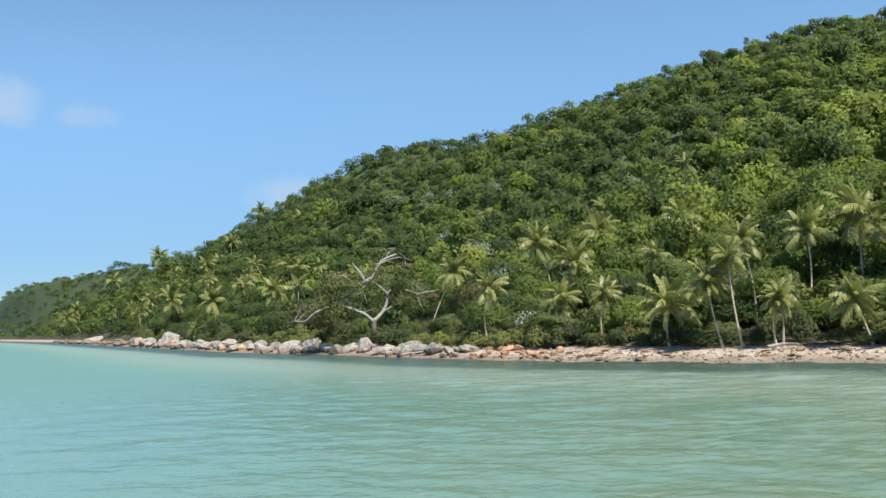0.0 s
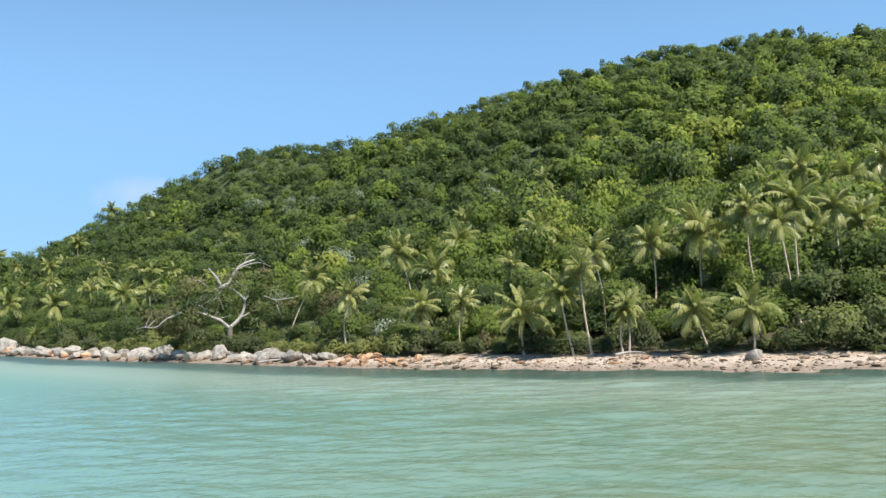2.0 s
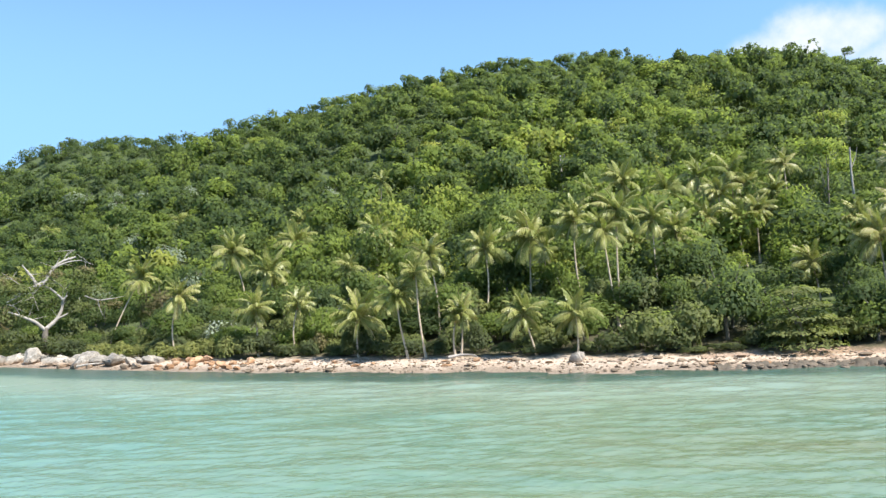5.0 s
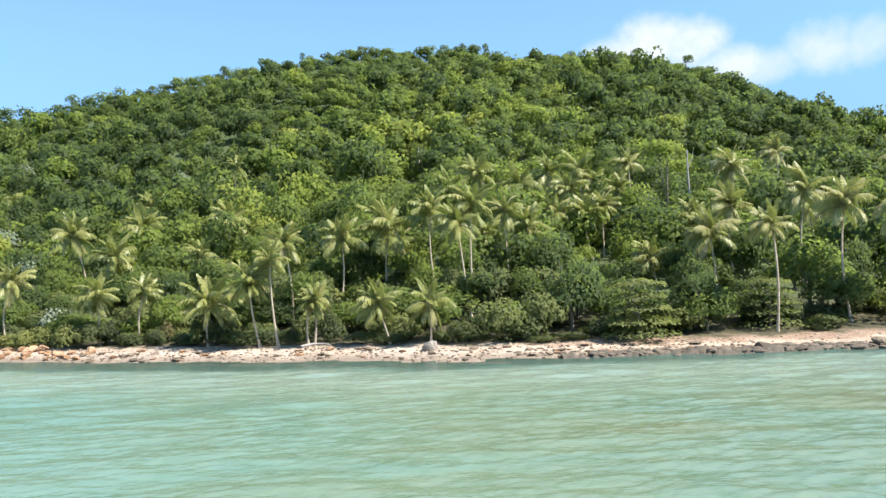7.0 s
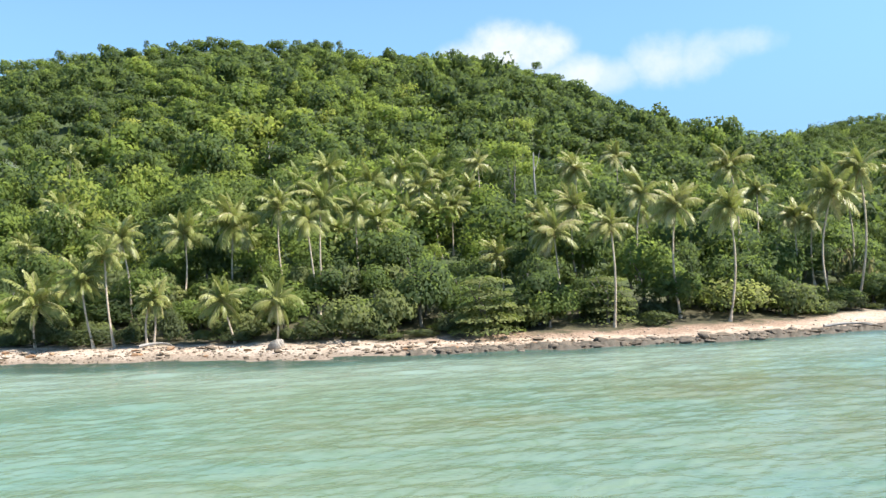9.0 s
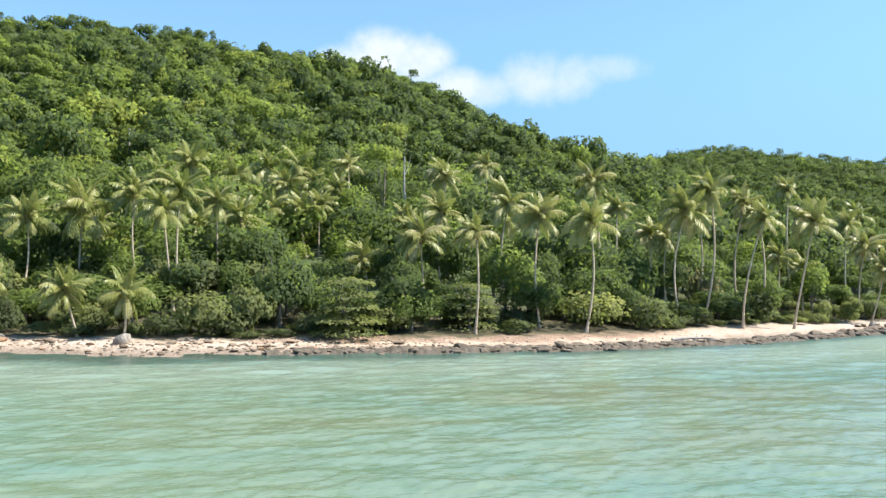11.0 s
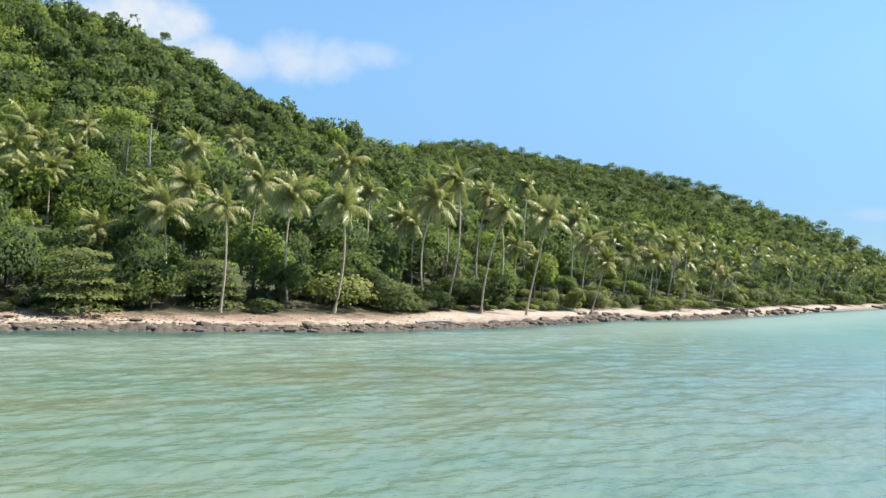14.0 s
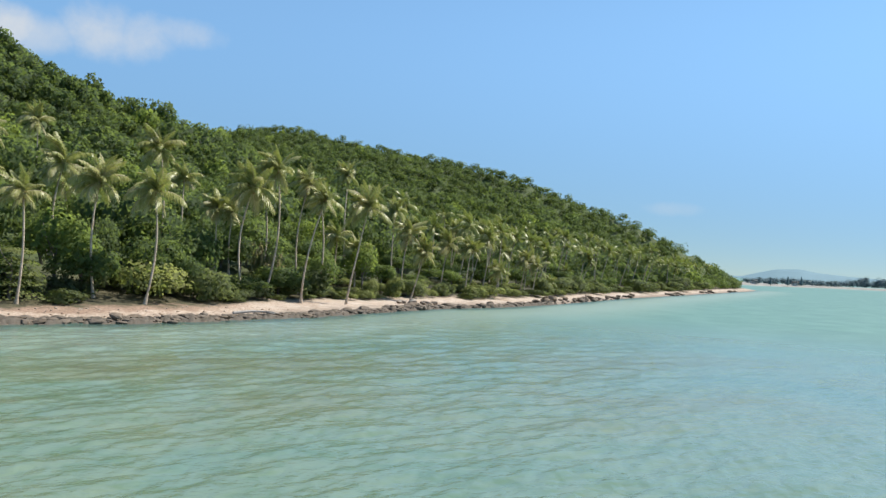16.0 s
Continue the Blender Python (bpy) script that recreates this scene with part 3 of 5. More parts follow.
def build_sea():
    """One sheet to the horizon: fine rings near the boat with real ripples, coarse ones far off."""
    radii = np.concatenate([np.arange(0.5, 22, 1.5), np.arange(22, 50, 0.22), np.arange(50, 90, 0.4), np.geomspace(90, 5600, 60)])
    ang = np.concatenate([np.linspace(-1.12, 1.42, 900, endpoint=False), np.linspace(1.42, 2 * np.pi - 1.12, 60, endpoint=False)])
    r, a = np.meshgrid(radii, ang, indexing="ij")
    x, y = r * np.sin(a), r * np.cos(a)
    fade = 1 - smooth(60, 130, r)
    rng = np.random.default_rng(5)
    z = np.zeros_like(x)
    for i in range(26):
        lam = 0.55 * 1.15 ** i if i < 14 else rng.uniform(0.8, 9.0)
        th = rng.normal(1.7, 0.5)
        amp = 0.0066 * lam ** 0.45
        ph = rng.uniform(0, 6.28)
        k = 2 * np.pi / lam
        z += amp * np.sin(k * (x * math.cos(th) + y * math.sin(th)) + ph + 1.5 * wob(x, y, lam * 2.3, i))
    z *= fade
    n, m = x.shape
    i, j = np.meshgrid(np.arange(n - 1), np.arange(m), indexing="ij")
    a0, b0 = i * m + j, i * m + (j + 1) % m
    q = np.stack([a0, a0 + m, b0 + m, b0], -1).reshape(-1, 4)
    fan = np.stack([np.full(m, n * m), np.arange(m), (np.arange(m) + 1) % m], -1)
    v = np.concatenate([np.stack([x, y, z], -1).reshape(-1, 3), [[0, 0, 0]]])
    me = mesh_of("water", v, [q, fan], None, True)
    away = np.clip((shore_y(v[:, 0]) - v[:, 1]) / steep(v[:, 0]), -5, 60)
    away = away + 3.2 * smooth(-5, 45, v[:, 0]) * (away > -1)
    away = away - 2.2 * smooth(5, -40, v[:, 0]) * (away > -1)
    away = np.where(np.abs(v[:, 0]) > 1000, 60, away)
    me.attributes.new("offshore", "FLOAT", "POINT").data.foreach_set("value", away.astype(np.float32))
    me.attributes.new("sea_range", "FLOAT", "POINT").data.foreach_set("value", smooth(45, 150, np.hypot(v[:, 0], v[:, 1])).astype(np.float32))
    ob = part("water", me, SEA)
    tagged(ob, "clear turquoise sea with small wind ripples over sand", "sea", kind="structure")


build_ground()
build_sea()


# ---- forest on the hill ----
def tree_kinds():
    """Crown shapes of the hill's broadleaf trees, at unit width: domes, spreading crowns and narrow ones."""
    rng = np.random.default_rng(11)
    kinds = []
    for i in range(12):
        wide = rng.uniform(0.85, 1.2)
        kinds.append(crown(rng, wide, rng.uniform(0.75, 1.15), int(rng.integers(5, 12)), 330, 0.1, flat=rng.uniform(0.75, 1.0), jitter=0.6, small=True, low=-0.45))
    return kinds


KINDS = tree_kinds()
_nk = np.random.default_rng(12)
NEAR_KINDS = [crown(_nk, _nk.uniform(0.9, 1.2), _nk.uniform(0.8, 1.1), int(_nk.integers(7, 13)), 760, 0.066, flat=0.85, jitter=0.7, small=True, low=-0.45) for _ in range(8)]


def hill_sites():
    rng = np.random.default_rng(3)
    sites = []
    for x0 in np.arange(-1500, 470, 4.5):
        for d0 in np.arange(30 if -235 < x0 < 190 else 14 if x0 < 328 else 10, 380, 4.5):
            x, d = x0 + rng.uniform(-2.2, 2.2), d0 + rng.uniform(-2.2, 2.2)
            y = float(shore_y(x)) + float(steep(x)) * d
            r = math.hypot(x, y)
            if x < -260 and rng.random() < 0.45 + 0.2 * (x < -500):
                continue
            sites.append((x, y, d, r))
    s = np.array(sites)
    z = ground_z(s[:, 0], s[:, 1])
    # keep what the sea side can see: sample the land between the eye and the site
    keep = np.ones(len(s), bool)
    top = z + 7.0
    for f in np.linspace(0.25, 0.97, 25):
        px, py = s[:, 0] * f, s[:, 1] * f
        g = ground_z(px, py) + np.where(py > shore_y(px) + 34, 4.0, 0)
        keep &= g < EYE_HEIGHT + (top - EYE_HEIGHT) * f + 2.5 * (s[:, 0] < -200)
    return s[keep], z[keep]


SITES, SITE_Z = hill_sites()


def build_forest():
    rng = np.random.default_rng(21)
    pile = Pile()
    order = np.argsort(SITES[:, 3])
    crest_d = np.minimum(near_line(SITES[:, 0], SITES[:, 1], CREST_MAIN)[0], near_line(SITES[:, 0], SITES[:, 1], CREST_SPUR)[0])
    for idx in order:
        x, y, d, r = SITES[idx]
        z = SITE_Z[idx]
        w = (rng.uniform(3.6, 6.8) if rng.random() < 0.82 else rng.uniform(6.8, 10.5)) * (0.8 if d < 20 else 1.0) * (1.35 if x < -260 else 1.0)
        if crest_d[idx] < 30:
            w = rng.uniform(4.6, 7.2)
        h = w * (rng.uniform(0.85, 1.35) if crest_d[idx] > 30 else rng.uniform(0.8, 1.1))
        lift = rng.uniform(-2.0, -0.3) if crest_d[idx] < 30 else rng.uniform(-1.6, 1.6 if r < 290 else 0.6) if d > 18 else rng.uniform(-0.4, 0.4)
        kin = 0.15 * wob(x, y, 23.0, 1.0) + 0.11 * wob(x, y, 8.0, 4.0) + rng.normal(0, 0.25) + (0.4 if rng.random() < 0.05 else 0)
        # fresher green on the lower slope, darker on top and towards the west
        # eastward toned down as well, dimmer light put into the leaf colour
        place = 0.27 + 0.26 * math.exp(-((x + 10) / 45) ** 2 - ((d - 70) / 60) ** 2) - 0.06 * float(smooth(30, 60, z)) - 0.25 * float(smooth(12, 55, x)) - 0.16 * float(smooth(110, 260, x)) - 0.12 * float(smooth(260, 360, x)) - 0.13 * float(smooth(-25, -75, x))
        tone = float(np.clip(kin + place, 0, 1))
        v, q, soft = (NEAR_KINDS if r < 165 else KINDS)[int(rng.integers(8))]
        if r > 330:
            v, q, soft = v[:3 * 190] * 1.1, q[:190], soft[:3 * 190]
        a = rng.uniform(0, 6.28)
        c, s = math.cos(a), math.sin(a)
        vv = np.stack([(v[:, 0] * c - v[:, 1] * s) * w + x, (v[:, 0] * s + v[:, 1] * c) * w + y, v[:, 2] * h + z + lift], 1)
        ss = np.stack([soft[:, 0] * c - soft[:, 1] * s, soft[:, 0] * s + soft[:, 1] * c, soft[:, 2]], 1)
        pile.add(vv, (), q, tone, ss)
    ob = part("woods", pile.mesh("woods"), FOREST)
    tagged(ob, "dense green broadleaf jungle covering the hillside", "woods", kind="stuff")
    print("trees", len(order), "leaves", sum(len(q) for q in pile.t))


build_forest()


# ---- palms ----
TRUNK = noise_material("palm_trunk", [(0.3, (0.22, 0.165, 0.115)), (0.5, (0.46, 0.37, 0.275)), (0.7, (0.66, 0.55, 0.43))], 2.2, fine=4.0)
NUT = noise_material("coconut_husk", [(0.3, (0.16, 0.12, 0.03)), (0.6, (0.32, 0.22, 0.06)), (0.8, (0.4, 0.3, 0.1))], 3.0, rough=0.5)


def frond_mesh(rise, bend, droop, tone, seed, side_bend=0.0, count=36):
    """A feather leaf one metre long that starts at the origin towards +x: a midrib and drooping leaflets."""
    rng = np.random.default_rng(seed)
    n = 7
    s = np.linspace(0, 1, n)
    ang = radians(rise) - radians(bend) * s ** 1.3
    yaw = side_bend * s ** 1.5
    step = np.stack([np.cos(ang) * np.cos(yaw), np.cos(ang) * np.sin(yaw), np.sin(ang)], 1) / (n - 1)
    pts = np.concatenate([[[0, 0, 0]], np.cumsum(step[:-1], 0)])
    pile = Pile()
    v, q = tube(pts, 0.021 * (1 - 0.85 * s) + 0.002, 3)
    pile.add(v, q, (), tone + 0.35)
    u = np.linspace(0.1, 0.99, count)
    for sign in (-1, 1):
        ui = np.clip(u + rng.uniform(-0.012, 0.012, count), 0, 1)
        base = np.stack([np.interp(ui, s, pts[:, k]) for k in range(3)], 1)
        a, yw = np.interp(ui, s, ang), np.interp(ui, s, yaw)
        fwd = np.stack([np.cos(a) * np.cos(yw), np.cos(a) * np.sin(yw), np.sin(a)], 1)
        lat = np.stack([-np.sin(yw), np.cos(yw), np.zeros(count)], 1) * sign
        up = np.cross(fwd, lat) * sign
        length = 0.265 * np.sin(np.pi * (0.16 + 0.76 * ui)) * rng.uniform(0.8, 1.15, count)
        sweep = (0.35 + 0.75 * ui)[:, None]
        hang = (droop * rng.uniform(0.7, 1.3, count))[:, None]
        way = lat + fwd * sweep + up * 0.15
        way /= np.linalg.norm(way, axis=1)[:, None]
        mid = base + way * (length * 0.5)[:, None] - np.array([0, 0, 1]) * hang * (length * 0.14)[:, None]
        tip = base + way * (length * 0.92)[:, None] - np.array([0, 0, 1]) * hang * (length * 0.62)[:, None]
        w = (0.0155 * (36 / count) ** 0.8 * rng.uniform(0.8, 1.2, count))[:, None] * fwd
        vv = np.stack([base - w * 0.6, mid - w, tip, mid + w, base + w * 0.6], 1).reshape(-1, 3)
        k = np.arange(count)[:, None] * 5
        pile.add(vv, k + np.array([[0, 1, 3, 4]]), k + np.array([[1, 2, 3]]), np.clip(tone + np.repeat(rng.normal(0, 0.05, count), 5), 0, 1))
    return pile.mesh("frond")


# from the upright young leaves to the hanging old ones; sets for fresh, far and wind-blown palms
FROND_AGES = ((82, 30, 0.7, 0.5), (66, 52, 1.0, 0.54), (50, 74, 1.3, 0.54), (32, 84, 1.5, 0.52), (8, 74, 1.6, 0.5), (-22, 52, 1.6, 0.52), (-52, 28, 1.6, 0.8))
FRONDS = {}
for style, seed, leaflets, paler, sway in (("fresh", 40, 34, 0.0, 0.25), ("dim", 140, 22, -0.14, 0.25), ("far", 240, 18, -0.12, 0.3), ("blown", 340, 32, 0.16, 0.6)):
    FRONDS[style] = []
    for i, (rise, bend, droop, tone) in enumerate(FROND_AGES):
        for j in range(2):
            me = frond_mesh(rise, bend + 8 * j, droop, tone + paler + 0.08 * j, seed + 7 * i + j, sway if j else -sway, leaflets)
            me.materials.append(PALM_LEAF)
            FRONDS[style].append(me)


def nut_mesh():
    bm = bmesh.new()
    bmesh.ops.create_icosphere(bm, subdivisions=1, radius=0.14)
    for v in bm.verts:
        v.co.z *= 1.25
    me = bpy.data.meshes.new("coconut")
    bm.to_mesh(me)
    bm.free()
    me.materials.append(NUT)
    return me


NUT_MESH = nut_mesh()
PALM_RNG = np.random.default_rng(77)


def palm(x, y, lean, height, size, label, group, fronds=26, wind=0.0, style="fresh"):
    rng = PALM_RNG
    z = float(ground_z(x, y)) - 0.15
    root = tagged(new("palm_tree"), label, "palm tree", group)
    root.location = (x, y, z)
    lx, ly = lean, -lean * x / max(y, 1)
    s = np.linspace(0, 1, 11)
    bow = rng.uniform(0.75, 1.7)
    wave = rng.normal(0, 0.4, 2)
    pts = np.stack([lx * s ** bow + wave[0] * np.sin(s * np.pi) * height * 0.08,
                    ly * s ** bow + wave[1] * np.sin(s * np.pi) * height * 0.08, s * (height + 0.15)], 1)
    thick = 0.09 + 0.003 * height
    radii = thick * (1 - 0.35 * s) + 0.10 * np.exp(-s * height / 0.5)
    v, q = tube(pts, radii, 8)
    part("trunk", mesh_of("trunk", v, q, None, True), TRUNK, root)
    top = Vector(pts[-1])
    a = rng.uniform(0, 6.28)
    for i in range(fronds):
        level = i / fronds
        kind = int(np.clip(6.7 * level ** 1.0 + rng.normal(0, 0.45), 0, 6)) * 2 + int(rng.integers(2))
        a += 2.39996 + rng.normal(0, 0.15)
        turn = a
        if wind:
            # the sea wind turns the leaves towards -x
            turn = a + wind * 0.9 * math.sin(a)
        sc = size * rng.uniform(1.0, 1.45) * (0.95 if kind < 2 else 1.0) * (0.85 if kind > 11 else 1.0)
        m = Matrix.Translation(top) @ Matrix.Rotation(turn, 4, "Z") @ Matrix.Rotation(rng.normal(0, 0.4), 4, "X") @ Matrix.Rotation(rng.normal(0, 0.12), 4, "Y") @ Matrix.Scale(sc, 4)
        part("frond", FRONDS[style][kind], None, root, m=m)
    for i in range(int(rng.integers(3, 7))):
        b = rng.uniform(0, 6.28)
        part("coconut", NUT_MESH, None, root, m=Matrix.Translation(top + Vector((0.26 * math.cos(b), 0.26 * math.sin(b), -0.3 - 0.25 * rng.random()))))
    return root


# x, y, lean, height to the crown, crown radius
PALMS_WEST = [
    (-50.8, 124.1, -1.7, 9.2, 3.0), (-50.8, 100.6, 0.6, 7.6, 2.5), (-46.1, 135.2, 0.1, 6.6, 3.2), (-53.8, 163.4, 0.1, 3.8, 3.5), (-43.1, 113.2, 0.4, 6.5, 3.1),
    (-37.8, 95.1, -0.1, 5.5, 2.3), (-33.2, 95.0, 0.5, 5.7, 1.8), (-24.0, 88.5, 0.2, 4.3, 2.8), (-30.2, 125.4, -0.1, 7.0, 2.8), (-68.5, 115.1, 4.1, 10.3, 2.5),
    (-18.0, 85.4, -0.9, 6.5, 2.2), (-16.0, 84.6, -0.6, 8.6, 1.9), (-16.3, 95.2, -0.8, 9.3, 2.3), (-31.4, 110.2, 0.8, 7.0, 1.9),
]
PALMS_GROVE = [
    (-12.3, 83.4, 0.3, 4.5, 1.8), (-12.8, 83.3, 0.3, 4.2, 1.4), (-11.3, 99.4, 0.2, 7.6, 2.6), (-6.0, 101.8, 0.2, 9.4, 3.6), (-4.8, 82.0, -1.1, 4.0, 2.1),
    (-0.9, 80.2, -0.0, 3.7, 2.1), (0.0, 99.0, -0.6, 10.5, 2.4), (3.4, 89.9, -1.1, 9.9, 2.6), (3.8, 91.9, 0.1, 11.3, 2.4), (8.4, 98.1, -0.3, 10.1, 2.1),
    (10.8, 103.4, 0.3, 7.0, 2.5), (7.5, 122.7, -1.1, 10.3, 2.7), (12.2, 123.3, 0.1, 8.2, 2.7), (15.7, 112.6, 0.3, 6.1, 2.2), (18.2, 116.2, 0.2, 8.4, 2.4),
    (-4.7, 113.4, 0.0, 4.7, 2.1), (6.5, 106.3, 0.0, 5.4, 2.0), (20.3, 110.2, -0.6, 5.9, 2.4), (22.0, 111.4, -0.0, 6.6, 2.3), (24.6, 130.8, -0.0, 6.3, 2.5),
    (25.5, 118.4, 0.3, 7.0, 2.3),
]
PALMS_MIDDLE = [
    (30.6, 132.8, -0.0, 8.7, 2.3), (24.0, 92.8, -0.6, 5.0, 2.1), (29.2, 88.7, -0.5, 7.4, 2.6), (33.6, 94.8, -0.4, 10.1, 2.4), (39.9, 112.7, -0.2, 11.5, 2.6),
    (30.4, 76.6, 0.0, 9.6, 1.9), (40.6, 92.6, 0.1, 10.5, 2.6), (39.0, 80.4, -0.1, 11.2, 2.4), (42.3, 76.7, 0.3, 10.9, 2.5), (54.6, 97.3, -0.1, 15.3, 2.6),
    (62.3, 103.9, -0.3, 11.6, 2.1), (63.4, 97.9, -0.1, 8.0, 2.2), (54.7, 134.4, -0.0, 12.2, 2.5), (31.1, 100.9, -0.2, 7.4, 2.0),
]
PALMS_EAST = [
    (58.6, 84.1, 0.3, 12.8, 2.9), (62.4, 85.2, 0.6, 15.4, 2.6), (69.4, 95.6, -0.1, 11.5, 2.1), (71.4, 90.2, 0.5, 14.6, 2.2), (65.7, 82.3, 1.7, 12.5, 2.1),
    (73.1, 88.5, -0.2, 13.1, 1.9), (92.5, 105.1, -0.2, 15.7, 2.3), (73.0, 82.4, 1.6, 12.5, 2.8), (84.2, 97.8, 0.0, 7.2, 2.2), (84.6, 93.8, 0.0, 6.4, 1.9),
    (96.3, 95.8, 0.6, 9.5, 2.7), (90.3, 87.9, 1.2, 7.2, 2.2), (110.9, 100.6, 0.6, 7.8, 2.4), (109.8, 94.0, 0.4, 7.9, 2.3), (115.5, 95.4, 0.5, 9.9, 2.4),
    (117.6, 93.9, 0.5, 4.4, 2.0), (135.1, 98.6, 0.4, 5.7, 2.2), (134.9, 100.5, 0.2, 6.5, 2.3), (64.9, 96.6, 0.0, 8.1, 1.9), (104.5, 106.6, 0.1, 10.8, 2.4),
    (127.1, 112.9, 0.3, 8.1, 2.5),
]
PALMS_FAR_WEST = [
    (-124.6, 146.7, -0.7, 15.8, 4.9), (-213.9, 203.9, -2.4, 13.9, 7.2), (-160.1, 164.2, -0.8, 14.9, 5.6), (-387.5, 355.8, -1.3, 16.2, 8.5), (-399.2, 308.2, -4.5, 20.9, 7.5),
    (-446.3, 343.8, -1.2, 22.4, 7.6), (-298.2, 343.3, -0.4, 8.5, 7.4), (-168.5, 164.2, 0.1, 6.3, 3.8), (-271.8, 243.7, -0.8, 15.8, 5.9), (-246.2, 249.2, -0.4, 15.3, 5.7),
    (-428.1, 356.1, -1.0, 18.6, 7.5), (-263.8, 282.5, -0.2, 10.5, 5.8), (-224.1, 282.4, 0.1, 5.4, 5.4), (-154.8, 230.9, 0.1, 6.6, 4.5), (-113.0, 194.2, 0.1, 4.0, 3.6),
    (-95.7, 194.7, -0.0, 3.0, 4.1), (-57.4, 185.4, 0.2, 1.9, 2.9), (144.6, 112.2, 0.1, 9.1, 2.7), (143.8, 101.4, 0.5, 4.8, 2.4), (179.6, 121.3, 0.2, 6.8, 2.9),
]

for rows, label, group, wind in (
        (PALMS_WEST, "coconut palm with pale slender trunk among shoreline bushes", "palms behind the rocky beach", 0.0),
        (PALMS_GROVE, "tall coconut palm with grey trunk in the crowded grove", "palms of the grove", 0.35),
        (PALMS_MIDDLE, "coconut palm with wind-combed yellow-green fronds", "palms of the middle shore", 0.75),
        (PALMS_EAST, "tall leaning coconut palm with fronds blown by the wind", "palms over the sandy beach", 1.0),
        (PALMS_FAR_WEST, "coconut palm rising from dense coastal trees", "palms of the far wooded shore", 0.0)):
    for row in rows:
        if rows is PALMS_FAR_WEST:
            row = (*row[:3], max(min(row[3], 13.0) - 2.5, 2.5), row[4] * 0.62)
        palm(*row, label, group, 28 if row[3] > 5 else 26, wind, "dim" if rows is PALMS_FAR_WEST else "blown" if wind > 0.5 else "fresh")


def scatter_palms():
    """The far eastern shore: a long loose row of slender palms."""
    rng = np.random.default_rng(9)
    for i in range(112):
        x = 118 + 250 * (i / 112) ** 1.25 + rng.uniform(-4, 4)
        d = rng.uniform(8, 26) if rng.random() < 0.7 else rng.uniform(26, 55)
        if x > 285:
            d += 8
        palm(x, float(shore_y(x)) + float(steep(x)) * d, rng.uniform(-0.2, 1.6), rng.uniform(7.0, 12.5) * (1 if x < 250 else 0.75), rng.uniform(2.0, 2.7),
             "slender coconut palm in a long row behind the far beach", "palms of the far beach", 15, 1.0, "far")
    for i in range(20):
        x = rng.uniform(-330, -110)
        palm(x, float(shore_y(x)) + float(steep(x)) * rng.uniform(14, 48), rng.uniform(-0.6, 0.4), rng.uniform(7, 11), rng.uniform(2.6, 3.4),
             "coconut palm rising from dense coastal trees", "palms of the far wooded shore", 17, 0.0, "dim")
    for i in range(5):
        x = rng.uniform(-70, 60)
        palm(x, float(shore_y(x)) + float(steep(x)) * rng.uniform(36, 75), rng.uniform(-0.4, 0.4), rng.uniform(7, 10), rng.uniform(2.4, 3.2),
             "coconut palm standing on the lower wooded slope", "palms of the lower slope", 17, 0.0, "far")


scatter_palms()


# ---- near trees and shrubs ----
def leafy_meshes(count, seed, wide, tall, lobes, leaves, leaf, mat, tones, name="crown", flat=0.8, jitter=0.45, small=False):
    out = []
    rng = np.random.default_rng(seed)
    for i in range(count):
        v, q, soft = crown(rng, wide * rng.uniform(0.9, 1.1), tall, lobes + int(rng.integers(3)), leaves, leaf, flat, jitter, small)
        for tone in tones:
            me = mesh_of(name, v, q, np.full(len(v), tone), False, soft)
            me.materials.append(mat)
            out.append(me)
    return out


TONES = (0.08, 0.25, 0.4, 0.58)
TREE_CROWNS = leafy_meshes(5, 101, 1.0, 0.85, 10, 2000, 0.053, FOREST, TONES, small=True)
SHRUB_CROWNS = leafy_meshes(5, 131, 1.0, 0.8, 9, 1350, 0.068, SHRUB_LEAF, TONES, "shrub", small=True)


def limb_mesh(rng, height, spread, radius, branches=4):
    """A trunk that divides into a few limbs, one mesh."""
    pile = Pile()
    s = np.linspace(0, 1, 6)
    bend = rng.normal(0, 0.06, 2) * height
    pts = np.stack([bend[0] * s ** 2, bend[1] * s ** 2, s * height * 0.6], 1)
    v, q = tube(pts, radius * (1.15 - 0.5 * s), 7)
    pile.add(v, q)
    for i in range(branches):
        a = rng.uniform(0, 6.28)
        st = pts[int(rng.integers(2, 6))]
        end = np.array([math.cos(a) * spread, math.sin(a) * spread, height * rng.uniform(0.7, 0.95)])
        mid = (st + end) * 0.5 + np.array([0, 0, -0.08 * height])
        t = np.linspace(0, 1, 5)[:, None]
        b = (1 - t) ** 2 * st + 2 * t * (1 - t) * mid + t ** 2 * end
        v, q = tube(b, radius * 0.5 * (1 - 0.75 * t[:, 0]), 5)
        pile.add(v, q)
    me = pile.mesh("trunk", True)
    me.materials.append(BARK)
    return me


_lr = np.random.default_rng(55)
LIMB_MESHES = [limb_mesh(_lr, 1.0, 0.28, 0.03) for _ in range(6)]
NEAR_RNG = np.random.default_rng(8)
TALL_PALMS = [row[:2] for row in PALMS_WEST + PALMS_GROVE + PALMS_MIDDLE + PALMS_EAST if row[3] > 7]


def behind_stems(x, y, width):
    """Moves a crown back, straight away from the sea, past the palm stems that rise just behind it."""
    for px, py in sorted(TALL_PALMS, key=lambda p: p[1]):
        if 0 < py - y + 0.8 < 6 and abs(x * py / y - px) < width * 0.42:
            x, y = x * (py + 1.2) / y, py + 1.2
    return x, y


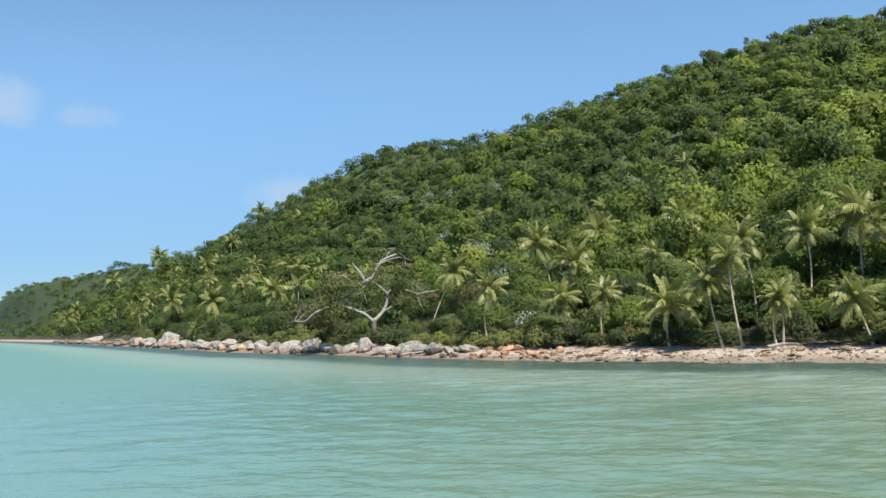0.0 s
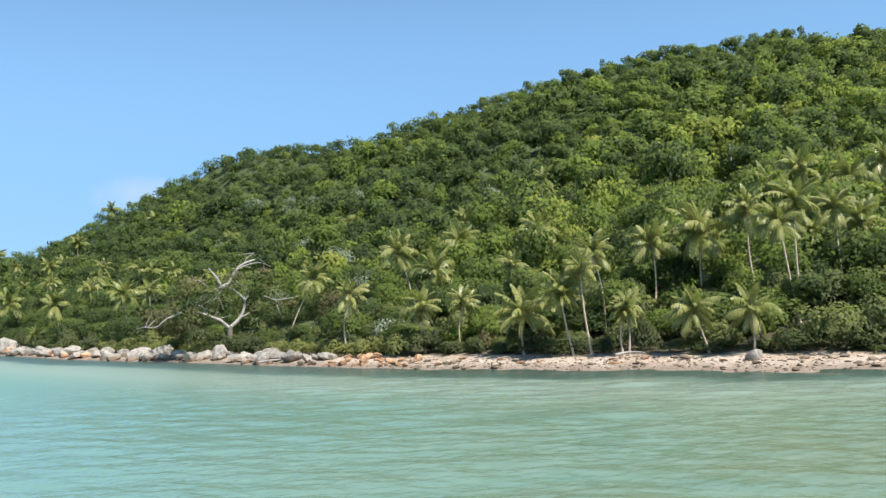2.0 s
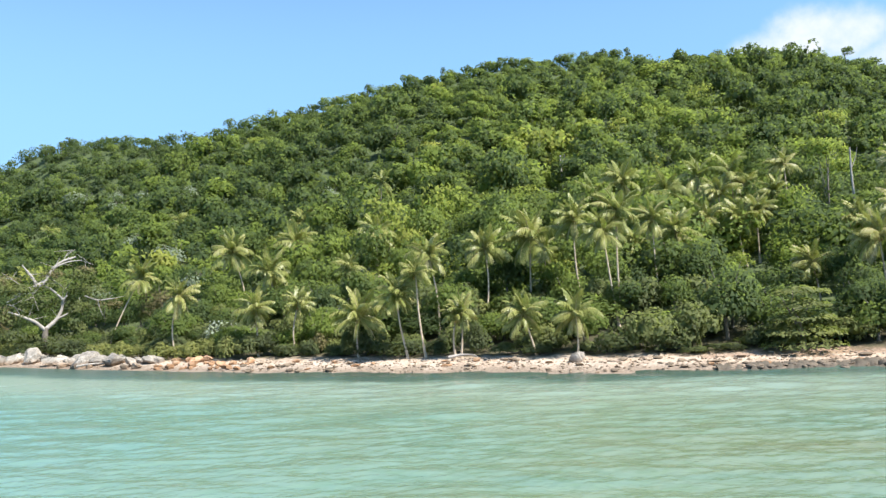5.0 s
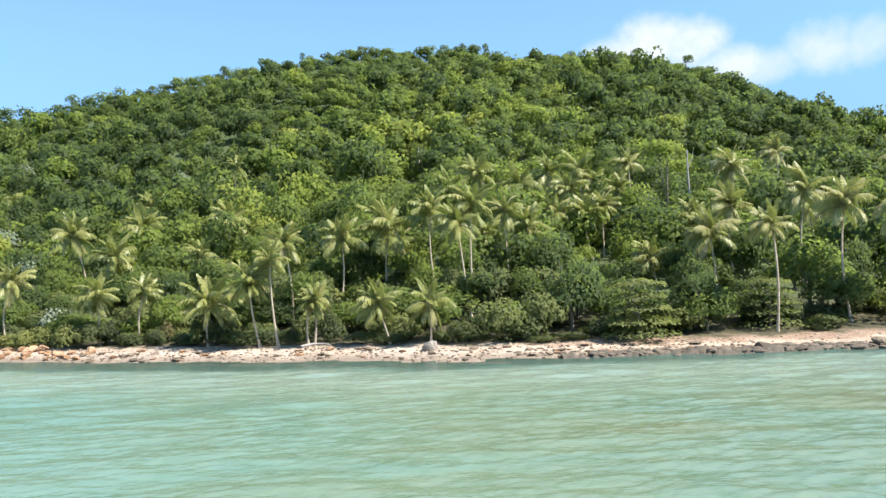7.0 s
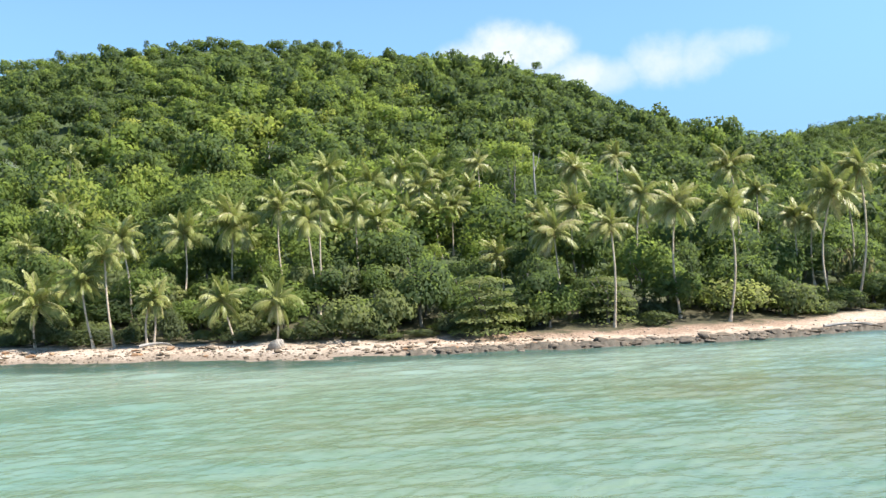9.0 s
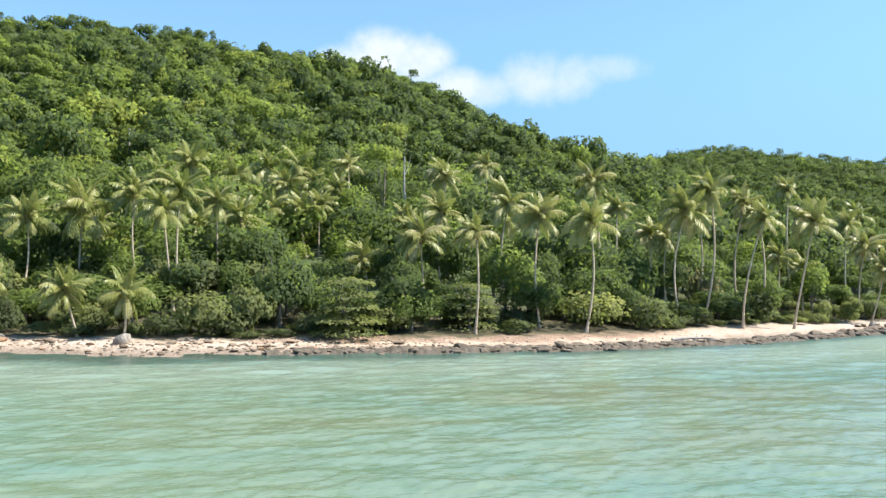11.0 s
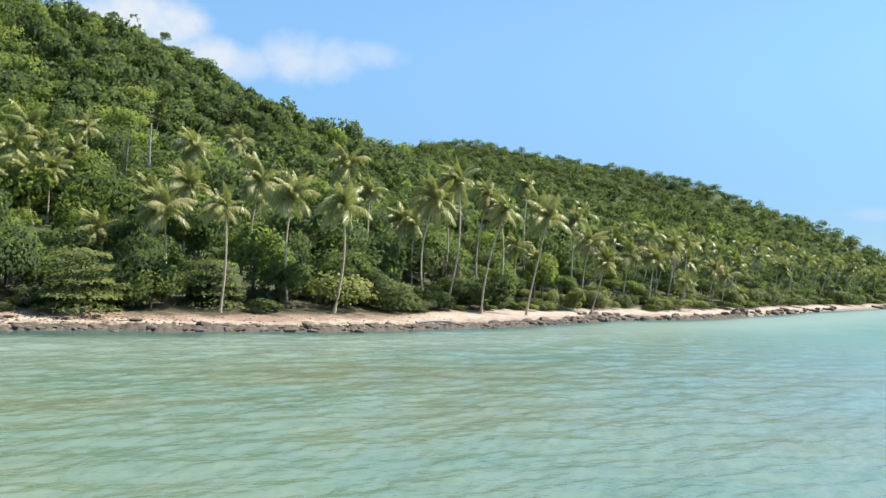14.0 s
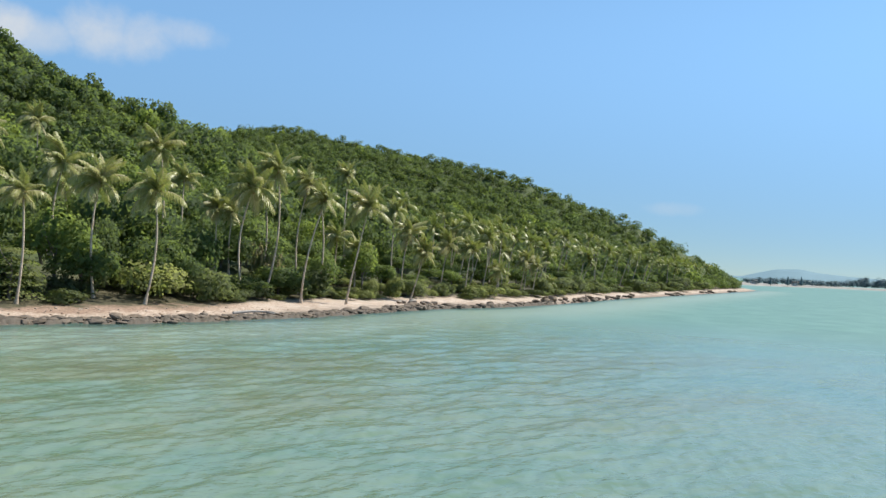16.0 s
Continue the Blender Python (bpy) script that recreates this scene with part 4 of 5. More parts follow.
def tree(x, y, width, height, tone, label, group, mesh=None, category="tree", skirt=0.42):
    """A broadleaf tree: a limbed trunk and a crown."""
    rng = NEAR_RNG
    root = tagged(new("broadleaf_tree"), label, category, group)
    root.location = (x, y, float(ground_z(x, y)) - 0.1)
    root.rotation_euler = (0, 0, rng.uniform(0, 6.28))
    part("trunk", LIMB_MESHES[int(rng.integers(6))], None, root, m=Matrix.Diagonal((width * 0.8, width * 0.8, height * 0.92, 1)))
    me = mesh or TREE_CROWNS[int(rng.integers(5)) * 4 + tone]
    lift = height * skirt
    part("crown", me, None, root, m=Matrix.Translation((0, 0, lift - 0.12 * height)) @ Matrix.Diagonal((width, width, (height - lift) / 0.72, 1)))
    return root


def shrub(x, y, width, height, tone, label, group="shrubs along the beach", mesh=None):
    rng = NEAR_RNG
    ob = part("shrub", mesh or SHRUB_CROWNS[int(rng.integers(5)) * 4 + tone], None)
    ob.matrix_basis = Matrix.Translation((x, y, float(ground_z(x, y)) - 0.12 * height)) @ Matrix.Rotation(rng.uniform(0, 6.28), 4, "Z") @ Matrix.Diagonal((width, width, height / 0.72, 1))
    return tagged(ob, label, "shrub", group)


def scatter_near():
    rng = np.random.default_rng(31)
    names = ("dark green", "mid green", "fresh green", "yellow-green")
    # the coastal belt of trees
    for x0 in np.concatenate([np.arange(-235, -60, 7.0), np.arange(-60, 120, 5.0), np.arange(120, 330, 8.0)]):
        for d0, low, high in ((12.5, 2.6, 6.0), (18.5, 3.5, 8.0), (25.5, 4.0, 8.5)):
            x, d = x0 + rng.uniform(-2, 2), d0 + rng.uniform(-2, 2)
            if d0 < 20 and 39.5 < x < 48.5:
                continue
            if x > 78:
                # open palm grove: only low growth between the stems
                if d0 < 13:
                    continue
                low, high = 2.2, 4.2
            far = 1.25 if x < -85 or x > 130 else 1.0
            tone = int(np.clip(rng.normal(0.6 if x > 150 else 0.9 if x < -55 else 2.0 if x < 12 else 1.0 if x > 60 else 0.7, 0.8), 0, 3))
            w = rng.uniform(4.2, 8.0) * far
            x, y = behind_stems(x, float(shore_y(x)) + float(steep(x)) * d, w)
            tree(x, y, w, rng.uniform(low, high) * far, tone,
                 names[tone] + " broadleaf tree in the thick coastal belt", "trees of the coastal belt", skirt=0.25)
    # low shrubs at the edge of the sand
    for x0 in np.concatenate([np.arange(-230, -60, 4.2), np.arange(-60, 110, 2.7), np.arange(110, 330, 6.0)]):
        x, d = x0 + rng.uniform(-1.2, 1.2), 7.0 + rng.uniform(-0.8, 2.0)
        if 37 < x < 47.5 or 3 < x < 7:
            continue
        if 14 < x < 22 or 28 < x < 33.5:
            d += 3.5
        if 22.5 < x < 27.5:
            d += 3.0
        if 52 < x < 108:
            d += 3.0
        tone = int(np.clip(rng.normal(1.6, 0.9), 0, 3))
        if -118 < x < -85 or (60 < x < 135 and rng.random() < 0.6):
            tone = 3
        if -66 < x < -36 and rng.random() < 0.5:
            tone = 3
        if x > 150:
            tone = min(tone, 1)
        far = 1.3 if x < -85 or x > 130 else 1.0
        shrub(x, float(shore_y(x)) + float(steep(x)) * d, rng.uniform(2.0, 4.6) * far * (1.5 if x > 110 else 1.0), rng.choice((0.8, 1.2, 1.6, 2.2, 3.0, 3.8)) * rng.uniform(0.8, 1.2) * far, tone,
              names[tone] + " leafy shrub at the edge of the sand")


def scatter_undergrowth():
    """Leafy growth that closes the gaps between the stems behind the first bushes."""
    rng = np.random.default_rng(47)
    for x0 in np.arange(-120, 62, 2.6):
        x, d = x0 + rng.uniform(-1.2, 1.2), rng.uniform(9.5, 16)
        if 39 < x < 48 and d < 12:
            d += 3.0
        tone = int(np.clip(rng.normal(2.0 if x < 14 else 1.2, 0.8), 0, 3))
        w = rng.uniform(2.6, 4.8)
        x, y = behind_stems(x, float(shore_y(x)) + float(steep(x)) * d, w)
        shrub(x, y, w, rng.uniform(1.4, 3.4), tone,
              ("dark green", "mid green", "fresh green", "yellow-green")[tone] + " leafy undergrowth between palm stems", "undergrowth behind the beach")


    # taller bushes that stand in the light behind the western palms
    for x0 in np.arange(-62, 14, 2.3):
        x, d = x0 + rng.uniform(-1.0, 1.0), rng.uniform(14, 25)
        w = rng.uniform(3.6, 6.0)
        x, y = behind_stems(x, float(shore_y(x)) + float(steep(x)) * d, w)
        tone = int(np.clip(rng.normal(2.2, 0.7), 0, 3))
        shrub(x, y, w, rng.uniform(3.0, 5.4), tone,
              ("dark green", "mid green", "fresh green", "yellow-green")[tone] + " leafy undergrowth between palm stems", "undergrowth behind the beach")
    # bright low growth on the bank behind the boulders
    bright = leafy_meshes(2, 151, 1.0, 0.8, 9, 900, 0.07, SHRUB_LEAF, (0.72,), "shrub", small=True)
    for x0 in np.concatenate([np.arange(-124, -84, 1.8), np.arange(-66, -42, 2.0)]):
        x, d = x0 + rng.uniform(-0.8, 0.8), rng.uniform(5.6, 7.6)
        shrub(x, float(shore_y(x)) + float(steep(x)) * d, rng.uniform(2.6, 4.2), rng.uniform(1.7, 2.7), 3,
              "bright yellow-green low growth on the bank", "bright growth behind the boulders", bright[int(rng.integers(2))])


def scatter_grass():
    """Low yellow-green scrub between the stems of the eastern grove."""
    rng = np.random.default_rng(37)
    for i in range(46):
        x = rng.uniform(58, 150)
        shrub(x, float(shore_y(x)) + float(steep(x)) * rng.uniform(12, 20), rng.uniform(3.0, 5.5), rng.uniform(1.0, 2.0), 2 + int(rng.random() < 0.6),
              "low yellow-green scrub between palm trunks", "scrub of the eastern grove")


scatter_near()
scatter_undergrowth()
scatter_grass()


def layered_crown(seed, width, height, tiers, leaves, leaf):
    """Flat tiers of large leaves, as a sea almond carries them."""
    rng = np.random.default_rng(seed)
    pile = Pile()
    per = leaves // tiers
    for i in range(tiers):
        f = i / max(tiers - 1, 1)
        zt = height * (0.22 + 0.75 * f)
        rad = width * 0.5 * (1.0 - 0.45 * f) * rng.uniform(0.85, 1.1)
        for b in range(7):
            a = b * 0.9 + rng.uniform(0, 0.6) + i
            k = per // 7
            out = rad * np.sqrt(rng.uniform(0.02, 1, k))
            ang = a + rng.normal(0, 0.28, k)
            pos = np.stack([np.cos(ang) * out, np.sin(ang) * out, zt - 0.24 * out + rng.normal(0, 0.05, k) * height * 0.3], 1)
            nrm = np.stack([np.cos(ang) * 0.6 + rng.normal(0, 0.3, k), np.sin(ang) * 0.6 + rng.normal(0, 0.3, k), np.ones(k)], 1)
            nrm /= np.linalg.norm(nrm, axis=1)[:, None]
            size = leaf * rng.uniform(0.7, 1.3, k)
            v, q = blades(rng, pos, nrm, size, size * 0.55)
            pile.add(v, q, (), 0.32 + 0.3 * rng.random())
    me = pile.mesh("crown")
    me.materials.append(SHRUB_LEAF)
    return me


def special_trees():
    ALMOND = layered_crown(3, 1.0, 0.72, 5, 2600, 0.05)
    tree(18.1, 76.6, 8.2, 6.4, 0, "dark layered sea almond tree spreading over the sand", "sea almond trees", ALMOND, skirt=0.12)
    tree(30.8, 79.2, 6.8, 5.6, 0, "layered sea almond tree with broad tiers of leaves", "sea almond trees", layered_crown(4, 1.0, 0.72, 5, 1500, 0.05), skirt=0.15)
    tree(24.7, 78.6, 5.6, 5.2, 2, "bushy fresh green tree on bare stems above the beach", "bushy trees by the beach", skirt=0.2)
    tree(13.0, 83.4, 7.4, 8.6, 0, "large dark broadleaf tree with dense rounded crown", "bushy trees by the beach", skirt=0.15)
    tree(52.8, 87.6, 8.0, 8.4, 1, "olive green tree with dense rounded crown", "bushy trees by the beach", skirt=0.12)
    tree(47.4, 84.3, 6.5, 6.5, 1, "olive green tree with dense rounded crown", "bushy trees by the beach", skirt=0.12)
    tree(85.4, 93.0, 6.0, 8.0, 3, "thin yellow-green tree with pale forked trunk", "bushy trees by the beach", skirt=0.4)
    grey = leafy_meshes(1, 301, 1.0, 0.8, 9, 1100, 0.065, SHRUB_LEAF, (0.42,), "shrub")[0]
    silver = leafy_meshes(1, 302, 1.0, 0.8, 7, 420, 0.085, SILVER_LEAF, (0.15,), "shrub", jitter=0.9)[0]
    yellow = leafy_meshes(1, 303, 1.0, 0.8, 9, 1100, 0.065, SHRUB_LEAF, (0.66,), "shrub", jitter=0.9)[0]
    dry = leafy_meshes(1, 304, 1.0, 0.8, 8, 420, 0.07, DRY_LEAF, (0.5,), "shrub", jitter=1.0)[0]
    shrub(5.0, 79.3, 5.8, 5.2, 1, "rounded grey-green beach shrub with glossy leaves", mesh=grey)
    shrub(9.4, 80.6, 5.0, 5.2, 2, "rounded fresh green beach shrub", mesh=SHRUB_CROWNS[2])
    shrub(43.9, 79.4, 7.6, 5.4, 3, "spreading yellow-green shrub on the upper sand", mesh=yellow)
    shrub(52.3, 80.5, 6.0, 2.8, 1, "dark green thicket behind the sand", mesh=grey)
    shrub(73.0, 89.0, 4.6, 4.8, 2, "dense dark green bush on the upper sand", mesh=SHRUB_CROWNS[5])
    shrub(-48.0, 106.6, 4.6, 3.8, 1, "pale silvery-leaved shrub on the slope", mesh=silver)
    shrub(-4.1, 86.6, 3.2, 3.8, 3, "bright lime green shrub growing among palms", mesh=yellow)
    shrub(-29.7, 93.2, 3.0, 3.4, 1, "sparse dry brown shrub behind the sand", mesh=dry)
    shrub(66.5, 91.2, 5.0, 8.5, 1, "tall sparse grey-brown thicket", mesh=dry)
    shrub(-71.5, 110.9, 6.0, 3.2, 0, "dark green bush behind the boulders", mesh=SHRUB_CROWNS[0])
    shrub(-80.6, 114.1, 5.0, 2.8, 0, "dark green bush behind the boulders", mesh=SHRUB_CROWNS[0])
    gold, lime, dim = leafy_meshes(1, 305, 1.0, 0.7, 8, 900, 0.06, FOREST, (0.85, 0.68, 0.05), "crown", small=True)
    pale = leafy_meshes(1, 306, 1.0, 0.7, 8, 700, 0.06, SILVER_LEAF, (-0.2,), "crown", small=True)[0]
    for x, y, w, h, me, what in ((28.2, 274.2, 11, 10, gold, "yellow-green flowering"), (1.3, 231.5, 7, 9, gold, "yellow-green flowering"), (25.4, 199.0, 11, 10, lime, "bright lime green"),
                                 (35.0, 176.6, 9, 9, lime, "bright lime green"), (16.2, 225.7, 9, 10, dim, "dark green"), (-47.2, 224.7, 10, 10, dim, "dark green"),
                                 (-27.5, 263.9, 10, 10, dim, "dark green"), (-161.7, 260.4, 13, 9, pale, "pale grey-green"), (54.4, 196.5, 8, 9, gold, "yellowing")):
        tree(x, y, w, h, 0, what + " broadleaf tree on the hillside", "marked trees of the slope", me, skirt=0.3)
    sere = leafy_meshes(1, 307, 1.0, 0.75, 9, 1100, 0.05, DRY_LEAF, (0.35,), "crown", jitter=0.9, small=True)[0]
    for x, y, w, h in ((-91.0, 121.5, 8.0, 10.5), (-104.0, 130.0, 9.0, 11.0), (-63.5, 122.0, 6.0, 8.5)):
        tree(x, y, w, h, 0, "half-dry olive-brown tree behind the bleached limbs", "half-dry trees of the slope", sere, skirt=0.3)
    rng = np.random.default_rng(92)
    for i in range(12):
        x = -52 - 95 * rng.random()
        y = float(shore_y(x)) + float(steep(x)) * rng.uniform(24, 95)
        tree(x, y, rng.uniform(5, 8.5), rng.uniform(7, 10), 0, "pale grey-green broadleaf tree on the hillside", "pale trees of the western slope", pale, skirt=0.3)
    tree(33.0, 119.9, 5.6, 16.5, 3, "tall tree with flat yellowing crown above the palms", "tall trees of the slope", gold, skirt=0.76)


special_trees()


def branch(pile, pts, r0, r1, sides=7):
    """A gnarled limb through the points, smoothed."""
    p = np.asarray(pts, float)
    t = np.linspace(0, len(p) - 1, 4 * len(p))
    c = np.stack([np.interp(t, np.arange(len(p)), p[:, k]) for k in range(3)], 1)
    for _ in range(2):
        c[1:-1] = 0.25 * c[:-2] + 0.5 * c[1:-1] + 0.25 * c[2:]
    v, q = tube(c, np.linspace(r0, r1, len(c)), sides)
    pile.add(v, q)


def build_dead_tree():
    """The bleached old tree above the boulders; it leans over thin grey-green foliage."""
    root = tagged(new("bleached_tree"), "old tree with twisted bleached bare limbs above boulders", "tree")
    root.location = (-79.0, 115.8, float(ground_z(-79.0, 115.8)) + 0.6)
    root.rotation_euler = (0, 0, radians(41))
    limbs = (
        ([(0, 0, -1.2), (-0.1, 0, 2.2), (0.1, 0, 3.6)], 0.5, 0.36),
        ([(0.0, 0, 3.2), (-1.4, -0.4, 4.6), (-3.0, -0.5, 5.4), (-4.8, -0.4, 6.2)], 0.3, 0.12),
        ([(0.1, 0, 3.4), (1.6, 0.2, 4.6), (2.4, 0.3, 6.0), (2.6, 0.2, 7.6), (3.2, 0.1, 8.2)], 0.32, 0.12),
        ([(1.8, 0.2, 4.8), (3.4, -0.4, 5.6), (4.9, -0.5, 6.4)], 0.2, 0.07),
        ([(2.6, 0.2, 7.6), (1.0, 0.3, 9.4), (-0.6, 0.1, 9.9), (-2.2, 0, 9.6), (-3.4, -0.2, 8.4), (-5.0, -0.3, 7.6)], 0.22, 0.07),
        ([(-0.8, 0.1, 9.8), (0.4, 0.1, 10.6), (1.2, 0, 12.2), (2.6, 0, 13.4), (4.6, 0.1, 14.0)], 0.34, 0.12),
        ([(1.4, 0, 12.4), (3.2, -0.2, 13.2), (5.2, -0.3, 13.5), (7.0, -0.2, 12.7)], 0.16, 0.05),
        ([(-0.9, 0.1, 9.8), (-1.4, 0, 11.0), (-2.8, 0.1, 13.0)], 0.3, 0.09),
        ([(1.0, 0.1, 10.8), (2.2, 0.2, 10.0), (3.0, 0.2, 9.0)], 0.1, 0.03),
        ([(-1.8, 0, 9.6), (-1.2, 0.2, 7.6), (-0.8, 0.2, 6.2)], 0.1, 0.03),
        ([(-2.4, 0.1, 9.4), (-4.2, 0.1, 11.0), (-6.0, 0, 11.4)], 0.08, 0.03),
        ([(2.8, 0, 13.4), (3.4, 0.3, 14.6), (4.6, 0.3, 15.2)], 0.07, 0.02),
        ([(-3.2, -0.4, 5.5), (-4.0, -0.6, 7.0), (-5.2, -0.6, 7.4)], 0.07, 0.02),
        ([(-8.0, -0.3, 6.0), (-9.6, -0.4, 5.4), (-11.0, -0.5, 4.2), (-13.0, -0.4, 4.4)], 0.16, 0.05),
        ([(-7.2, -0.2, 6.3), (-8.0, -0.3, 6.0)], 0.17, 0.16),
        ([(5.6, -0.4, 8.0), (7.4, -0.4, 7.2), (9.6, -0.4, 7.4), (11.4, -0.3, 7.7)], 0.11, 0.04),
        ([(7.4, -0.4, 7.2), (7.8, -0.4, 5.6), (8.3, -0.3, 4.4)], 0.08, 0.03),
    )
    twig_rng = np.random.default_rng(433)
    for i, (pts, r0, r1) in enumerate(limbs):
        pile = Pile()
        thick = 1.05 if i in (0, 1, 2, 5, 7) else 0.85
        branch(pile, pts, r0 * thick, r1 * thick)
        # crooked twigs along the limb
        for k in range(0 if i == 0 else len(pts) - 1):
            f = twig_rng.uniform(0.25, 1.0) * (len(pts) - 1)
            at = np.array([np.interp(f, np.arange(len(pts)), [q[c] for q in pts]) for c in range(3)])
            way = twig_rng.normal(0, 1, 3) * np.array([1.0, 0.5, 0.8]) + np.array([0, 0, 0.35])
            way *= twig_rng.uniform(0.6, 1.5) / np.linalg.norm(way)
            kink = way + twig_rng.normal(0, 0.3, 3)
            branch(pile, [at, at + way * 0.55, at + way * 0.6 + kink * 0.5, at + way + kink * 0.8], 0.06, 0.02, 5)
        part("trunk" if i == 0 else "limb", pile.mesh("limb", True), BARK if i == 0 else DEADWOOD, root)
    for k, (px, py, pz, w, h, tone) in enumerate(((-7.0, 1.6, 3.0, 8.0, 5.0, 0.35), (-2.0, 2.2, 4.0, 8.0, 6.0, 0.3), (4.5, 2.2, 3.0, 8.5, 6.0, 0.3), (1.0, 2.6, 8.0, 8.0, 4.4, 0.45), (6.5, 2.4, 7.0, 7.0, 4.4, 0.4), (-6.5, 2.2, 7.5, 8.0, 4.5, 0.5), (-5.0, -1.0, 1.2, 5.0, 2.6, 0.1), (4.0, -1.0, 2.2, 3.4, 2.2, 0.35), (5.2, -0.8, 10.2, 4.0, 2.0, 0.45), (-5.6, -0.6, 8.2, 4.4, 2.2, 0.4), (-3.4, -0.9, 8.4, 3.4, 2.0, 0.38), (0.6, -1.4, -0.6, 5.5, 3.6, 0.2), (4.6, -1.0, 5.4, 3.6, 2.0, 0.32))):
        rng = np.random.default_rng(400 + k)
        v, q, soft = crown(rng, w, h, 9, int(95 * w), 0.42, 0.8, 0.8)
        part("foliage", mesh_of("foliage", v + np.array([px, py, pz]), q, np.full(len(v), tone), False, soft), SHRUB_LEAF, root)
    rng = np.random.default_rng(431)
    for px, py, pz, w, h in ((9.0, 0.4, 5.6, 4.0, 2.2), (-5.5, 0.3, 9.6, 4.6, 2.6), (-8.0, 0.4, 7.4, 3.6, 2.2), (6.0, 0.3, 11.2, 3.4, 1.8), (1.2, 0.4, 10.4, 3.6, 2.0)):
        v, q, soft = crown(rng, w, h, 6, int(60 * w), 0.35, 0.7, 1.0)
        part("dry_foliage", mesh_of("foliage", v + np.array([px, py, pz]), q, np.full(len(v), 0.6), False, soft), DRY_LEAF, root, "withered brown leaves")


build_dead_tree()


def snag(x, y, z, height, radius, label):
    pile = Pile()
    branch(pile, [(0, 0, -1), (0.1, 0, height * 0.4), (-0.15, 0, height * 0.75), (-0.1, 0.05, height)], radius, radius * 0.5)
    branch(pile, [(-0.13, 0, height * 0.8), (0.5, 0, height * 0.9), (0.8, 0, height * 1.02)], radius * 0.35, radius * 0.1)
    ob = part("dead_trunk", pile.mesh("dead_trunk", True), DEADWOOD)
    ob.location = (x, y, z)
    tagged(ob, label, "dead tree", "bare trunks on the slope")


EMERGENT = leafy_meshes(3, 601, 1.0, 0.8, 5, 420, 0.085, FOREST, (0.15, 0.35), "crown", jitter=0.9, small=True)


def emergent(az, r, height, width, tone):
    """A single tall tree that stands clear of the canopy on the crest."""
    x, y = r * math.sin(radians(az)), r * math.cos(radians(az))
    tree(x, y, width, height, tone, "slender tree standing clear of the canopy on the ridge", "single trees on the ridge", EMERGENT[int(NEAR_RNG.integers(6))], skirt=0.45)


for az, r, height, width in ((-36.3, 374, 11, 5), (-33.9, 372, 13, 5), (-33.0, 372, 12, 4), (-26.6, 351, 10, 4), (-22.8, 339, 15, 6), (-18.0, 330, 9, 4), (-13.5, 323, 10, 4), (-8.4, 321, 11, 3),
                             (-11.1, 321, 9, 4), (-4.4, 317, 9, 5), (1.2, 317, 9.5, 5), (2.4, 317, 10, 4), (3.0, 317, 8.5, 4), (3.9, 317, 10.5, 5), (7.1, 317, 9, 5), (9.6, 317, 11, 5),
                             (13.9, 317, 12, 6), (17.0, 317, 13, 7), (25.2, 317, 9, 4), (31.5, 515, 12, 8), (38.6, 526, 15, 6), (39.6, 524, 14, 5), (40.8, 521, 13, 6)):
    emergent(az, r, height * 0.58, width * 0.7, 0)

snag(-2.6, 172.0, float(ground_z(-2.6, 172.0)), 9.5, 0.26, "bare bleached trunk standing above the canopy")
snag(34.2, 113.3, float(ground_z(34.2, 113.3)), 13.5, 0.2, "pale branchless trunk rising between the palms")


# ---- rocks ----
def rock_material(name, stops, wet):
    """Weathered rock with a rust-brown tide mark low down on it."""
    m = noise_material(name, stops, 0.9, rough=0.85, bump=0.7, fine=5.0)
    nt = m.node_tree
    bsdf = [n for n in nt.nodes if n.type == "BSDF_PRINCIPLED"][0]
    base = bsdf.inputs["Base Color"].links[0].from_socket
    geo = nt.nodes.new("ShaderNodeNewGeometry")
    sep = nt.nodes.new("ShaderNodeSeparateXYZ")
    nt.links.new(geo.outputs["Position"], sep.inputs[0])
    n1 = node(nt, "ShaderNodeTexNoise", Scale=1.3, Detail=4.0)
    nt.links.new(geo.outputs["Position"], n1.inputs["Vector"])
    h = nt.nodes.new("ShaderNodeMath")
    h.operation = "MULTIPLY_ADD"
    nt.links.new(n1.outputs["Fac"], h.inputs[0])
    h.inputs[1].default_value = -0.7
    nt.links.new(sep.outputs["Z"], h.inputs[2])
    fac = node(nt, "ShaderNodeMapRange", From_Min=0.15, From_Max=0.6, To_Min=1.0, To_Max=0.0)
    nt.links.new(h.outputs[0], fac.inputs["Value"])
    tint = mix_node(nt, 0.82, base, wet)
    rnd = nt.nodes.new("ShaderNodeObjectInfo")
    vary = node(nt, "ShaderNodeHueSaturation")
    span = node(nt, "ShaderNodeMapRange", To_Min=0.7, To_Max=1.2)
    nt.links.new(rnd.outputs["Random"], span.inputs["Value"])
    nt.links.new(span.outputs[0], vary.inputs["Value"])
    nt.links.new(mix_node(nt, fac.outputs[0], base, tint), vary.inputs["Color"])
    nt.links.new(vary.outputs[0], bsdf.inputs["Base Color"])
    return m


GRANITE = rock_material("granite", [(0.3, (0.11, 0.098, 0.085)), (0.48, (0.27, 0.24, 0.205)), (0.68, (0.52, 0.475, 0.415))], (0.19, 0.125, 0.075))
RUST = rock_material("rust_rock", [(0.3, (0.24, 0.13, 0.075)), (0.5, (0.44, 0.27, 0.16)), (0.7, (0.6, 0.45, 0.33))], (0.25, 0.14, 0.07))
